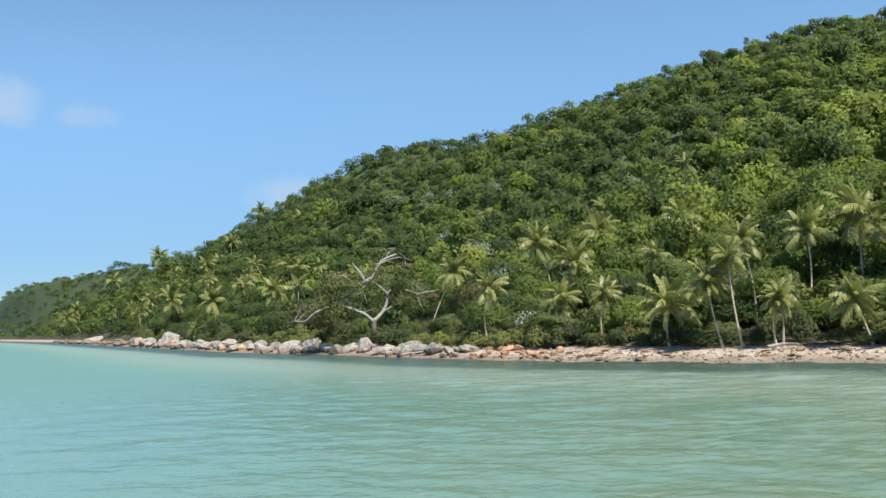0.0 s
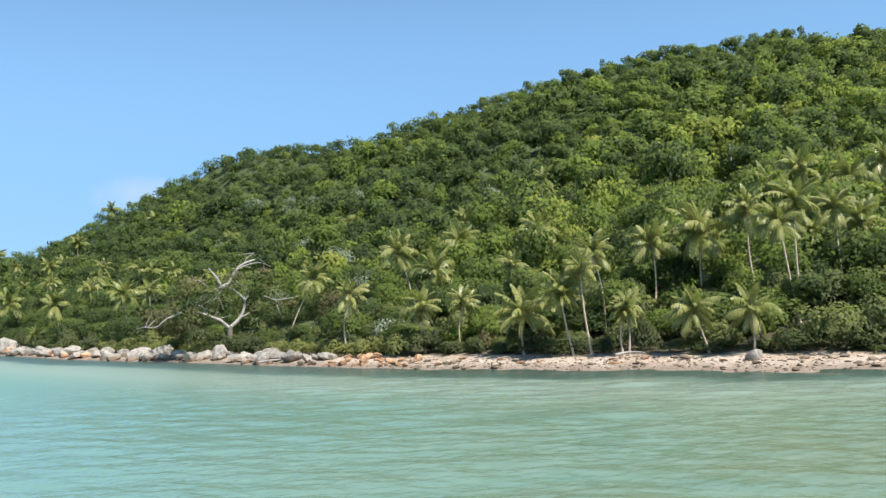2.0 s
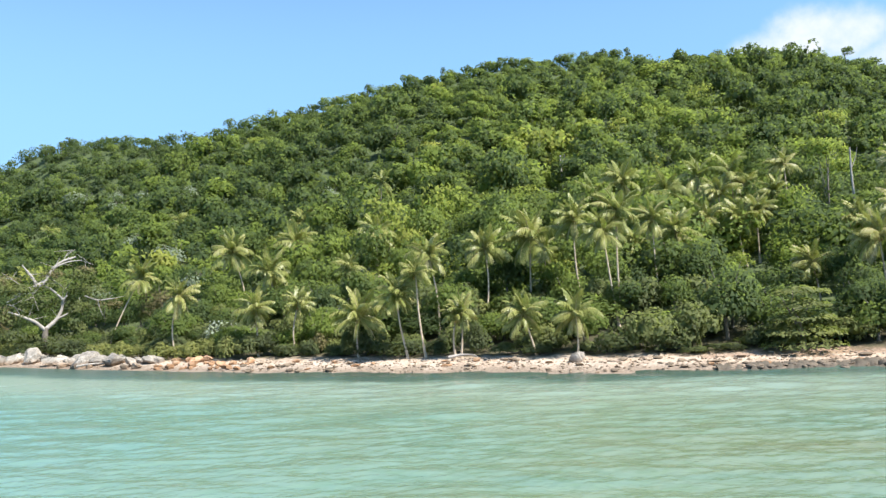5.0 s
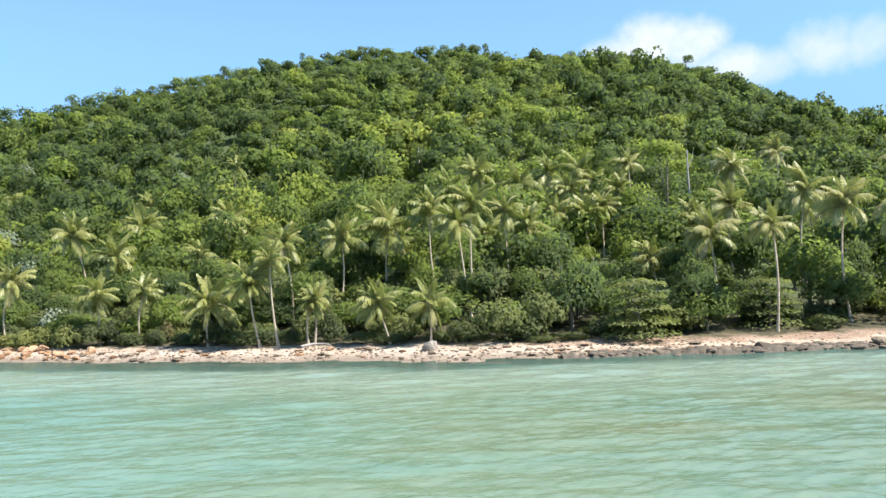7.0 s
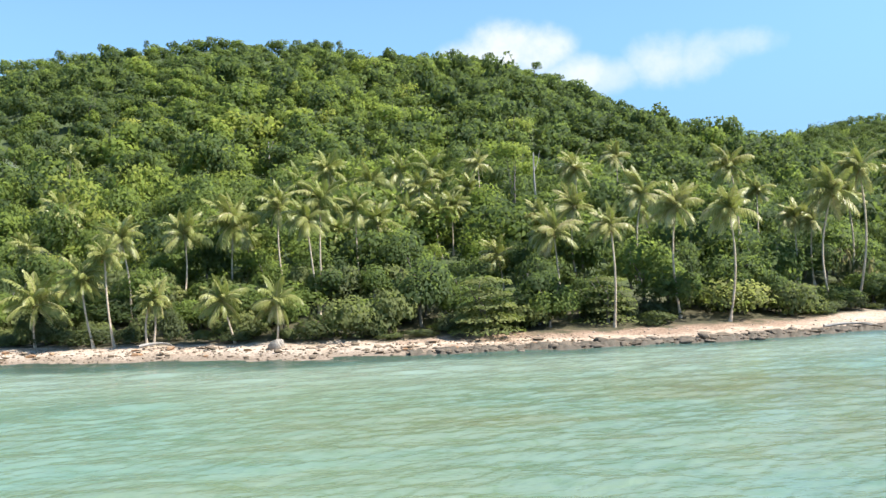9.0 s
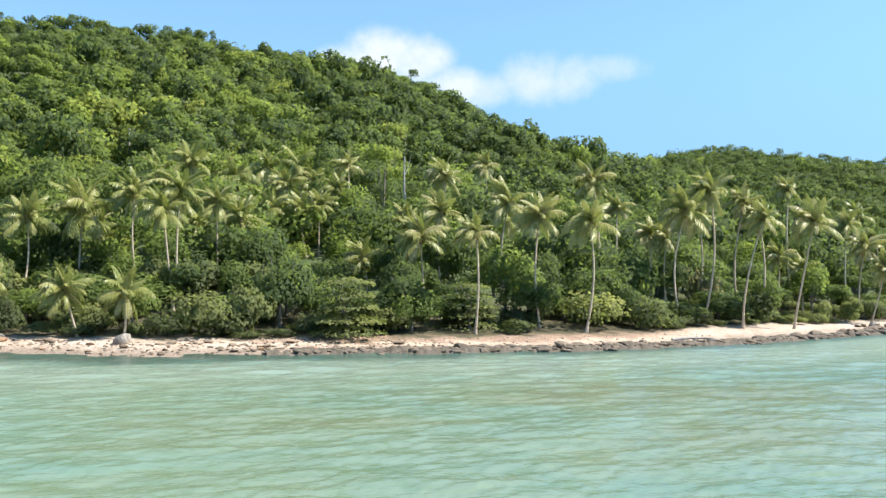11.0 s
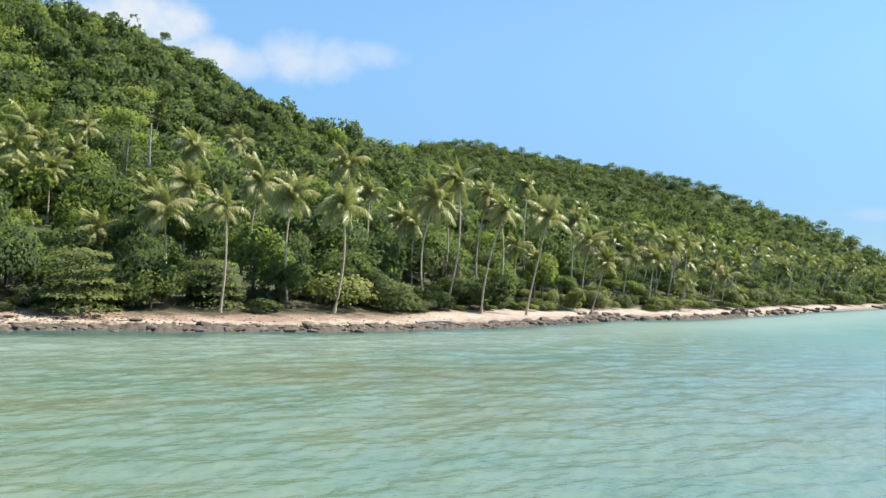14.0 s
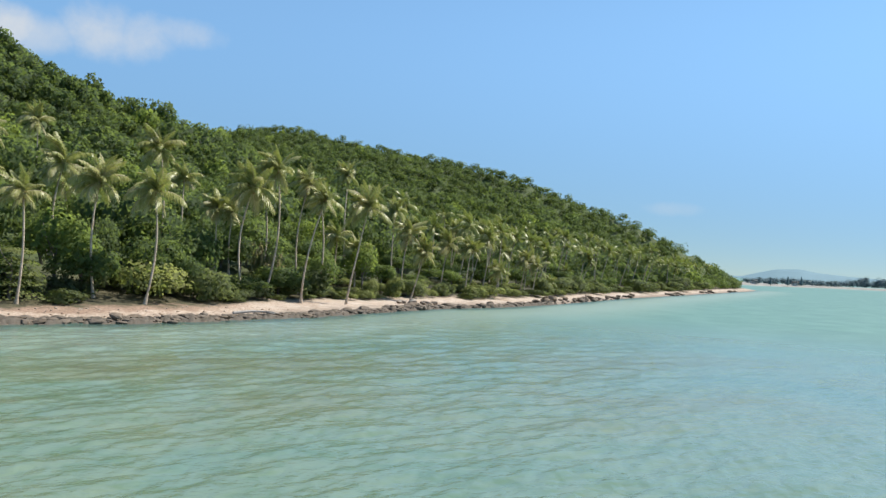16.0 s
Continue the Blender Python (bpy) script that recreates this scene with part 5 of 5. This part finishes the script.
BROWN = rock_material("brown_rock", [(0.3, (0.13, 0.092, 0.062)), (0.5, (0.29, 0.215, 0.15)), (0.7, (0.5, 0.41, 0.32))], (0.12, 0.09, 0.06))
DARK = rock_material("dark_rock", [(0.3, (0.09, 0.062, 0.04)), (0.5, (0.225, 0.163, 0.108)), (0.72, (0.44, 0.35, 0.26))], (0.135, 0.108, 0.082))

LEDGE = rock_material("ledge_rock", [(0.32, (0.045, 0.036, 0.027)), (0.48, (0.135, 0.11, 0.083)), (0.66, (0.36, 0.31, 0.25))], (0.085, 0.07, 0.052))


def rock_mesh(seed, mat, sub=2, flat=1.0, block=0.0):
    """A boulder: a ball cut by a few planes, with an uneven skin. Half a metre or so to each side of its centre at unit size."""
    rng = np.random.default_rng(seed)
    bm = bmesh.new()
    bmesh.ops.create_icosphere(bm, subdivisions=sub, radius=0.5)
    planes = [(Vector(rng.normal(size=3)).normalized(), rng.uniform(0.22, 0.36) + 0.04 * block) for _ in range(9 + int(block * 4))]
    for v in bm.verts:
        if block:
            # squared off along the joints of the stone
            v.co = v.co.lerp(v.co / max(abs(v.co.x), abs(v.co.y), abs(v.co.z)) * 0.42, block)
        for n, c in planes:
            over = v.co.dot(n) - c
            if over > 0:
                v.co -= n * over
        v.co += v.co.normalized() * ((0.045 + 0.03 * block) * noise.noise(v.co * 4 + Vector((seed, 0, 0))) + (0.02 + 0.03 * block) * noise.noise(v.co * 10))
        v.co.z *= flat
    me = bpy.data.meshes.new("boulder")
    bm.to_mesh(me)
    bm.free()
    me.materials.append(mat)
    return me


ROCKS = {
    "granite": [rock_mesh(500 + i, GRANITE, 3, 0.85, 0.75) for i in range(8)],
    "granite_small": [rock_mesh(510 + i, GRANITE, 2, 0.8, 0.6) for i in range(6)],
    "rust": [rock_mesh(520 + i, RUST, 2, 0.75) for i in range(5)],
    "brown": [rock_mesh(540 + i, BROWN, 2, 0.5) for i in range(6)],
    "brown_block": [rock_mesh(580 + i, BROWN, 2, 0.8) for i in range(4)],
    "dark": [rock_mesh(560 + i, DARK, 2, 0.7) for i in range(6)],
}
ROCK_RNG = np.random.default_rng(17)


def rock(kind, x, d, width, height, label, group, name="boulder"):
    rng = ROCK_RNG
    y = float(shore_y(x)) + float(steep(x)) * d
    me = ROCKS[kind][int(rng.integers(len(ROCKS[kind])))]
    ob = part(name, me, None)
    z = float(ground_z(x, y))
    ob.matrix_basis = (Matrix.Translation((x, y, z + height * 0.22)) @ Matrix.Rotation(rng.uniform(0, 6.28), 4, "Z")
                       @ Matrix.Rotation(rng.normal(0, 0.15), 4, "X") @ Matrix.Diagonal((width * 1.15, width * rng.uniform(0.8, 1.2), height * 1.5, 1)))
    return tagged(ob, label, "rock", group)


def build_rocks():
    rng = ROCK_RNG
    big = "large pale grey granite boulder with rusty foot by the water"
    for x, d, w, h in (
            (-63.2, 1.9, 3.2, 2.5), (-58.6, 2.7, 2.7, 2.0), (-76.4, 2.9, 2.6, 2.5), (-80.9, 2.7, 2.6, 1.8), (-70.6, 2.1, 3.4, 1.3), (-66.7, 2.1, 1.8, 1.1),
            (-91.7, 4.1, 1.8, 1.2), (-95.3, 3.1, 4.4, 2.6), (-101.4, 2.4, 4.2, 2.5), (-110.7, 4.1, 2.0, 1.8), (-118.1, 4.0, 1.6, 1.4), (-124.5, 4.1, 3.6, 1.9),
            (-135.4, 4.0, 3.9, 2.3), (-148.3, 4.0, 2.8, 1.7), (-157.9, 4.0, 2.6, 2.1), (-170.3, 4.0, 3.4, 2.2), (-185.7, 4.0, 5.4, 5.0), (-209.7, 4.0, 4.5, 2.6),
            (-231.1, 4.0, 4.4, 2.8), (-258.8, 4.0, 4.9, 2.2), (-312.2, 4.0, 6.3, 3.2), (-55.8, 3.1, 1.5, 1.2), (-53.6, 4.1, 1.3, 1.0)):
        rock("granite", x, d, w * 1.15, h * 1.05, big, "boulders of the western shore")
    for i in range(105):
        x = -52 - 170 * (i / 105) ** 1.3 + rng.uniform(-1, 1)
        s = rng.uniform(0.9, 2.2) * (1 + (-52 - x) / 170)
        rock("granite_small" if rng.random() < 0.88 else "rust", x, rng.uniform(0.6, 4.6), s, s * rng.uniform(0.5, 0.8), "weathered pale boulder in the shoreline pile", "boulders of the western shore")
    for i in range(48):
        x = rng.uniform(-50, -37)
        s = rng.uniform(0.5, 1.3)
        rock("rust", x, rng.uniform(0.5, 5.5), s, s * rng.uniform(0.5, 0.8), "rust-orange broken rock on the beach", "orange rocks", "rock")
    for i in range(90):
        x = rng.uniform(-38, 22)
        s = rng.uniform(0.4, 1.25)
        rock("brown" if rng.random() < 0.7 else "rust", x, rng.uniform(0.2, 5.0), s, s * rng.uniform(0.25, 0.5), "flat brown rock half sunk in the sand", "flat rocks of the middle beach", "rock")
    rock("granite", -0.9, 4.6, 1.5, 1.2, "single grey boulder standing on the sand", "boulders of the middle beach")
    for x, d, w, h in ((70.5, 1.4, 2.4, 1.2), (82.9, 1.6, 2.8, 1.4), (66.5, 1.0, 1.6, 0.9), (76.1, 1.2, 2.0, 0.9), (35.7, 1.2, 1.5, 0.9), (26.5, 1.4, 1.4, 0.8), (42.6, 1.0, 1.4, 0.8), (127.4, 2.0, 3.2, 1.8), (130.6, 2.2, 2.6, 2.0)):
        rock("dark", x, d, w, h, "large dark brown rock at the waterline", "dark rocks of the eastern shore")
    for i in range(58):
        x = 16 + 100 * (i / 58) + rng.uniform(-0.8, 0.8)
        s = rng.uniform(0.8, 1.9)
        rock("brown" if x < 58 else "dark" if rng.random() < 0.7 else "brown_block", x, rng.uniform(0.2, 1.8), s, s * (rng.uniform(0.25, 0.4) if x < 58 else rng.uniform(0.36, 0.52)), "blocky dark brown rock at the waterline", "dark rocks of the eastern shore", "rock")
    for i in range(16):
        s = rng.uniform(0.7, 1.5)
        rock("granite_small", 88 + rng.uniform(-4, 4), rng.uniform(3.0, 6.0), s, s * 0.6, "pale grey stone in a heap on the sand", "pale stones on the sand", "rock")
    # those too far off to pick apart: one heap
    pile = Pile()
    shapes = []
    for me in ROCKS["dark"]:
        co = np.empty(len(me.vertices) * 3, np.float32)
        me.vertices.foreach_get("co", co)
        shapes.append((co.reshape(-1, 3), np.array([p.vertices[:] for p in me.polygons])))
    for i in range(620):
        x = 12 + 90 * i / 620 + rng.uniform(-0.4, 0.4)
        s = rng.uniform(0.3, 0.75) if rng.random() < 0.75 else rng.uniform(0.75, 1.3)
        d = rng.normal(0.9, 0.6)
        y = float(shore_y(x)) + float(steep(x)) * d
        v, f = shapes[int(rng.integers(len(shapes)))]
        a = rng.uniform(0, 6.28)
        v = v * np.array([s * rng.uniform(1.0, 1.8), s, s * rng.uniform(0.45, 0.9)])
        v = np.stack([v[:, 0] * math.cos(a) - v[:, 1] * math.sin(a), v[:, 0] * math.sin(a) + v[:, 1] * math.cos(a), v[:, 2]], 1)
        pile.add(v + np.array([x, y, float(ground_z(x, y)) + 0.1 * s]), (), f)
    for i in range(260):
        x = 76 + 330 * (i / 260) ** 1.5 + rng.uniform(-2, 2)
        if x > 190 and math.sin(x * 0.11) < 0.45:
            continue
        s = rng.uniform(0.35, 1.0) ** 1.6 * 1.7 * (1 + (x - 76) / 400)
        d = rng.uniform(-0.1, 2.4)
        y = float(shore_y(x)) + float(steep(x)) * d
        v, f = shapes[int(rng.integers(len(shapes)))]
        a = rng.uniform(0, 6.28)
        v = v * np.array([s * 1.2, s, s * rng.uniform(0.7, 1.1)])
        v = np.stack([v[:, 0] * math.cos(a) - v[:, 1] * math.sin(a), v[:, 0] * math.sin(a) + v[:, 1] * math.cos(a), v[:, 2]], 1)
        pile.add(v + np.array([x, y, float(ground_z(x, y)) + 0.15 * s]), (), f)
    for i in range(110):
        x = -165 - 260 * (i / 110) ** 1.2 + rng.uniform(-1.5, 1.5)
        s = rng.uniform(1.4, 3.4)
        d = rng.uniform(0, 4)
        y = float(shore_y(x)) + float(steep(x)) * d
        v, f = shapes[int(rng.integers(len(shapes)))]
        pile.add(v * np.array([s * 1.3, s, s * rng.uniform(0.5, 0.9)]) + np.array([x, y, float(ground_z(x, y)) + 0.15 * s]), (), f)
    ob = part("shore_rocks", pile.mesh("shore_rocks"), DARK)
    tagged(ob, "shelf of dark rough rocks along the waterline", "rocks", kind="stuff")


build_rocks()


def build_ledge():
    """The rough ledge that the sea has laid bare along the sandy beach, broken by clefts."""
    xs, ds = np.arange(10, 128, 0.22), np.linspace(-0.7, 2.3, 13)
    gx, gd = np.meshgrid(xs, ds, indexing="ij")
    gx = gx + 0.08 * wob(gx * 7, gd * 9, 1.0)
    gy = shore_y(gx) + gd * steep(gx)
    bulk = np.array([noise.noise(Vector((x * 0.55, d * 0.7, 3.0))) for x, d in zip(gx.ravel(), gd.ravel())]).reshape(gx.shape)
    crag = np.array([noise.noise(Vector((x * 1.9, d * 2.2, 9.0))) for x, d in zip(gx.ravel(), gd.ravel())]).reshape(gx.shape)
    chips = np.array([noise.noise(Vector((x * 4.3, d * 4.6, 5.0))) for x, d in zip(gx.ravel(), gd.ravel())]).reshape(gx.shape)
    rise = (0.44 + 0.3 * bulk - 1.15 * np.abs(crag) - 0.5 * np.abs(chips)) * np.clip((gd + 0.7) / 0.5, 0, 1) * np.clip((2.3 - gd) / 1.1, 0, 1)
    gz = np.maximum(ground_z(gx, gy), -0.12) + np.maximum(rise, -0.15) - 0.05
    n, m = gx.shape
    i, j = np.meshgrid(np.arange(n - 1), np.arange(m - 1), indexing="ij")
    a = i * m + j
    q = np.stack([a, a + m, a + m + 1, a + 1], -1).reshape(-1, 4)
    ob = part("rock_ledge", mesh_of("rock_ledge", np.stack([gx, gy, gz], -1).reshape(-1, 3), q), LEDGE)
    tagged(ob, "low rough grey-brown rock ledge along the waterline", "rock ledge", kind="stuff")


build_ledge()


def build_rubble():
    """Cobbles and coral rubble strewn over the beach."""
    rng = np.random.default_rng(19)
    for mat, lo, hi, d0, d1, n, label in ((BROWN, -40, 26, 0.0, 6.0, 900, "brown cobbles strewn over the beach"), (DARK, 14, 115, -0.2, 2.4, 900, "dark cobbles along the waterline"),
                                          (GRANITE, -200, 60, 0.0, 6.5, 1100, "pale cobbles and coral rubble on the sand")):
        pile = Pile()
        bm = bmesh.new()
        bmesh.ops.create_icosphere(bm, subdivisions=1, radius=0.5)
        bv = np.array([v.co[:] for v in bm.verts])
        bt = np.array([[v.index for v in f.verts] for f in bm.faces])
        bm.free()
        xs, ds = rng.uniform(lo, hi, n), rng.uniform(d0, d1, n)
        ys = shore_y(xs) + ds * steep(xs)
        zs = ground_z(xs, ys)
        for x, y, z in zip(xs, ys, zs):
            s = rng.uniform(0.08, 0.3)
            v = bv * (1 + rng.normal(0, 0.14, (len(bv), 1))) * s * np.array([rng.uniform(0.8, 1.4), rng.uniform(0.8, 1.4), rng.uniform(0.4, 0.75)])
            a = rng.uniform(0, 6.28)
            v = np.stack([v[:, 0] * math.cos(a) - v[:, 1] * math.sin(a), v[:, 0] * math.sin(a) + v[:, 1] * math.cos(a), v[:, 2]], 1)
            pile.add(v + np.array([x, y, z + s * 0.1]), (), bt)
        ob = part("cobbles", pile.mesh("cobbles"), mat)
        tagged(ob, label, "cobbles", kind="stuff")


build_rubble()


def driftwood(x, d, length, turn, label):
    pile = Pile()
    branch(pile, [(-length / 2, 0, 0.05), (-length * 0.1, 0.1, 0.22), (length * 0.25, 0, 0.2), (length / 2, -0.25, 0.0)], 0.16, 0.07)
    branch(pile, [(length * 0.1, 0.05, 0.2), (length * 0.35, -0.5, 0.25), (length * 0.5, -1.0, 0.05)], 0.08, 0.03)
    ob = part("driftwood", pile.mesh("driftwood", True), DEADWOOD)
    y = float(shore_y(x)) + float(steep(x)) * d
    ob.location, ob.rotation_euler = (x, y, float(ground_z(x, y)) + 0.25), (0, 0, turn)
    tagged(ob, label, "driftwood", "driftwood on the beach")


driftwood(51, 1.5, 4.5, -0.1, "long bleached driftwood log lying over dark rocks")
driftwood(-61, 1.0, 4.0, 0.4, "grey driftwood log against the boulders")
driftwood(-12, 5.4, 2.8, 0.2, "grey driftwood log at the edge of the bushes")


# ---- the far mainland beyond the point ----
# distance haze is painted into the blue of the hill and leaf colours
HAZE_HILL = noise_material("hazed_hills", [(0.3, (0.10, 0.185, 0.225)), (0.7, (0.125, 0.215, 0.25))], 0.004, bump=0.0)
HAZED_LEAF = leaf_material("hazed_trees", [(0.0, (0.095, 0.155, 0.165)), (0.5, (0.12, 0.19, 0.195)), (1.0, (0.155, 0.225, 0.22))], patch=40.0, through_light=0.0)
PLASTER = noise_material("white_plaster", [(0.3, (0.55, 0.53, 0.5)), (0.7, (0.75, 0.74, 0.71))], 0.5)
ROOF = noise_material("red_roof", [(0.3, (0.17, 0.12, 0.1)), (0.7, (0.26, 0.19, 0.16))], 0.8)
SHOAL = noise_material("far_beach", [(0.3, (0.18, 0.175, 0.155)), (0.7, (0.36, 0.335, 0.295))], 0.08)


def bearing(az, r, z=0.0):
    return np.array([r * math.sin(radians(az)), r * math.cos(radians(az)), z])


def build_mainland():
    # a hill far off, haze painted into its blue: azimuth, height angle
    az = np.linspace(65.3, 84.1, 67)
    top = np.interp(az, [65.3, 67.3, 68.3, 69.4, 70.8, 71.7, 73.5, 75.7, 80.3, 85.0], [0.0, 0.05, 0.34, 0.62, 0.69, 0.52, 0.41, 0.33, 0.25, 0.16])
    rows = []
    for r, k in ((3600, 0.0), (3900, 0.75), (4200, 1.0), (4500, 0.5)):
        rows.append(np.array([bearing(a, r, -3 + k * (r * math.tan(radians(h)) + 8)) for a, h in zip(az, top)]))
    v = np.concatenate(rows)
    n = len(az)
    i, j = np.meshgrid(np.arange(3), np.arange(n - 1), indexing="ij")
    a0 = i * n + j
    q = np.stack([a0, a0 + 1, a0 + n + 1, a0 + n], -1).reshape(-1, 4)
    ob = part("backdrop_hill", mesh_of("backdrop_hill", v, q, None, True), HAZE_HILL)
    tagged(ob, "hazy blue hill on the distant mainland", "hill", kind="structure")
    # a low sandy shore with trees
    az = np.linspace(66.5, 82.2, 50)
    near = np.interp(az, [66.5, 67.8, 70.4, 73.0, 75.7, 82.2], [740, 760, 860, 1040, 1180, 1480])
    rng = np.random.default_rng(61)
    front = np.array([bearing(a, r, -0.4) for a, r in zip(az, near)])
    lip = np.array([bearing(a, r + 9, 0.55) for a, r in zip(az, near)])
    back = np.array([bearing(a, r + 200, 1.6) for a, r in zip(az, near)])
    n = len(az)
    i, j = np.meshgrid(np.arange(2), np.arange(n - 1), indexing="ij")
    a0 = i * n + j
    q = np.stack([a0, a0 + 1, a0 + n + 1, a0 + n], -1).reshape(-1, 4)
    ob = part("far_beach", mesh_of("far_beach", np.concatenate([front, lip, back]), q, None, True), SHOAL)
    tagged(ob, "thin pale beach of the distant mainland", "beach", kind="structure")
    pile = Pile()
    for i in range(420):
        a = rng.uniform(67.5, 82.2)
        r = float(np.interp(a, az, near)) + rng.uniform(18, 130)
        hi = float(np.interp(a, [67.0, 68.7, 70.4, 72.2, 73.2, 74.1, 75.7, 82.2], [5.5, 7.5, 8.5, 8, 9.5, 14, 16, 16])) * rng.uniform(0.6, 1.1)
        w = 7.5 * rng.uniform(0.8, 1.6)
        v, q, soft = KINDS[int(rng.integers(len(KINDS)))]
        b = bearing(a, r, 1.0)
        pile.add(v[:330] * np.array([w, w, hi * 1.1]) + b, (), q[:110], float(rng.uniform(0, 0.8)), soft[:330])
    ob = part("far_woods", pile.mesh("far_woods"), HAZED_LEAF)
    tagged(ob, "line of hazy trees along the distant mainland beach", "woods", kind="stuff")


def house(az, r, wide, label):
    root = tagged(new("house"), label, "house", "houses on the far shore")
    p = bearing(az, r, 1.2)
    root.location, root.rotation_euler = p, (0, 0, -radians(az))
    h, dpt = wide * 0.45, wide * 0.7
    w2, d2 = wide / 2, dpt / 2
    v = [(sx * w2, sy * d2, z) for z in (0, h) for sx, sy in ((-1, -1), (1, -1), (1, 1), (-1, 1))]
    part("wall", mesh_of("wall", v, np.array([(0, 1, 5, 4), (1, 2, 6, 5), (2, 3, 7, 6), (3, 0, 4, 7)])), PLASTER, root)
    e = 1.12
    v = [(-w2 * e, -d2 * e, h), (w2 * e, -d2 * e, h), (w2 * e, d2 * e, h), (-w2 * e, d2 * e, h), (-w2 * e, 0, h * 1.6), (w2 * e, 0, h * 1.6)]
    part("roof", mesh_of("roof", v, [np.array([(0, 1, 5, 4), (2, 3, 4, 5), (0, 3, 2, 1)]), np.array([(0, 4, 3), (1, 2, 5)])]), ROOF, root)
    for k in (-0.25, 0.25):
        v = [(k * wide + sx * wide * 0.08, -d2 - 0.02 - dy, h * z) for dy in (0, 0.1) for sx, z in ((-1, 0.35), (1, 0.35), (1, 0.75), (-1, 0.75))]
        part("window", mesh_of("window", v, np.array([(4, 5, 6, 7), (0, 1, 5, 4), (1, 2, 6, 5), (2, 3, 7, 6), (3, 0, 4, 7)])), ROOF, root)


build_mainland()
house(68.07, 805, 5, "small white house with reddish roof by the far beach")
house(70.45, 888, 5.5, "small white house with reddish roof by the far beach")


def spire(az, r, height):
    """A narrow conifer on the mainland beach."""
    root = tagged(new("conifer"), "tall narrow dark conifer on the distant beach", "tree", "conifers of the far shore")
    p = bearing(az, r, 0.9)
    root.location = p
    v, q = tube([(0, 0, -0.5), (0, 0, height * 0.5), (0, 0, height)], (0.16, 0.1, 0.02), 5)
    part("trunk", mesh_of("trunk", v, q), BARK, root)
    rng = np.random.default_rng(int(az * 10))
    n = 420
    f = rng.uniform(0.12, 1, n)
    a = rng.uniform(0, 6.28, n)
    out = (1.06 - f) * height * 0.3 * rng.uniform(0.3, 1, n)
    pos = np.stack([np.cos(a) * out, np.sin(a) * out, f * height], 1)
    nn = np.stack([np.cos(a), np.sin(a), np.full(n, 0.5)], 1)
    v, t = slips(rng, pos, nn / np.linalg.norm(nn, axis=1)[:, None], rng.uniform(0.5, 1.0, n))
    me = mesh_of("crown", v, t, np.full(len(v), 0.2))
    part("crown", me, HAZED_LEAF, root)


spire(70.02, 848, 8.5)
spire(70.80, 879, 9.0)
spire(69.02, 799, 6.5)
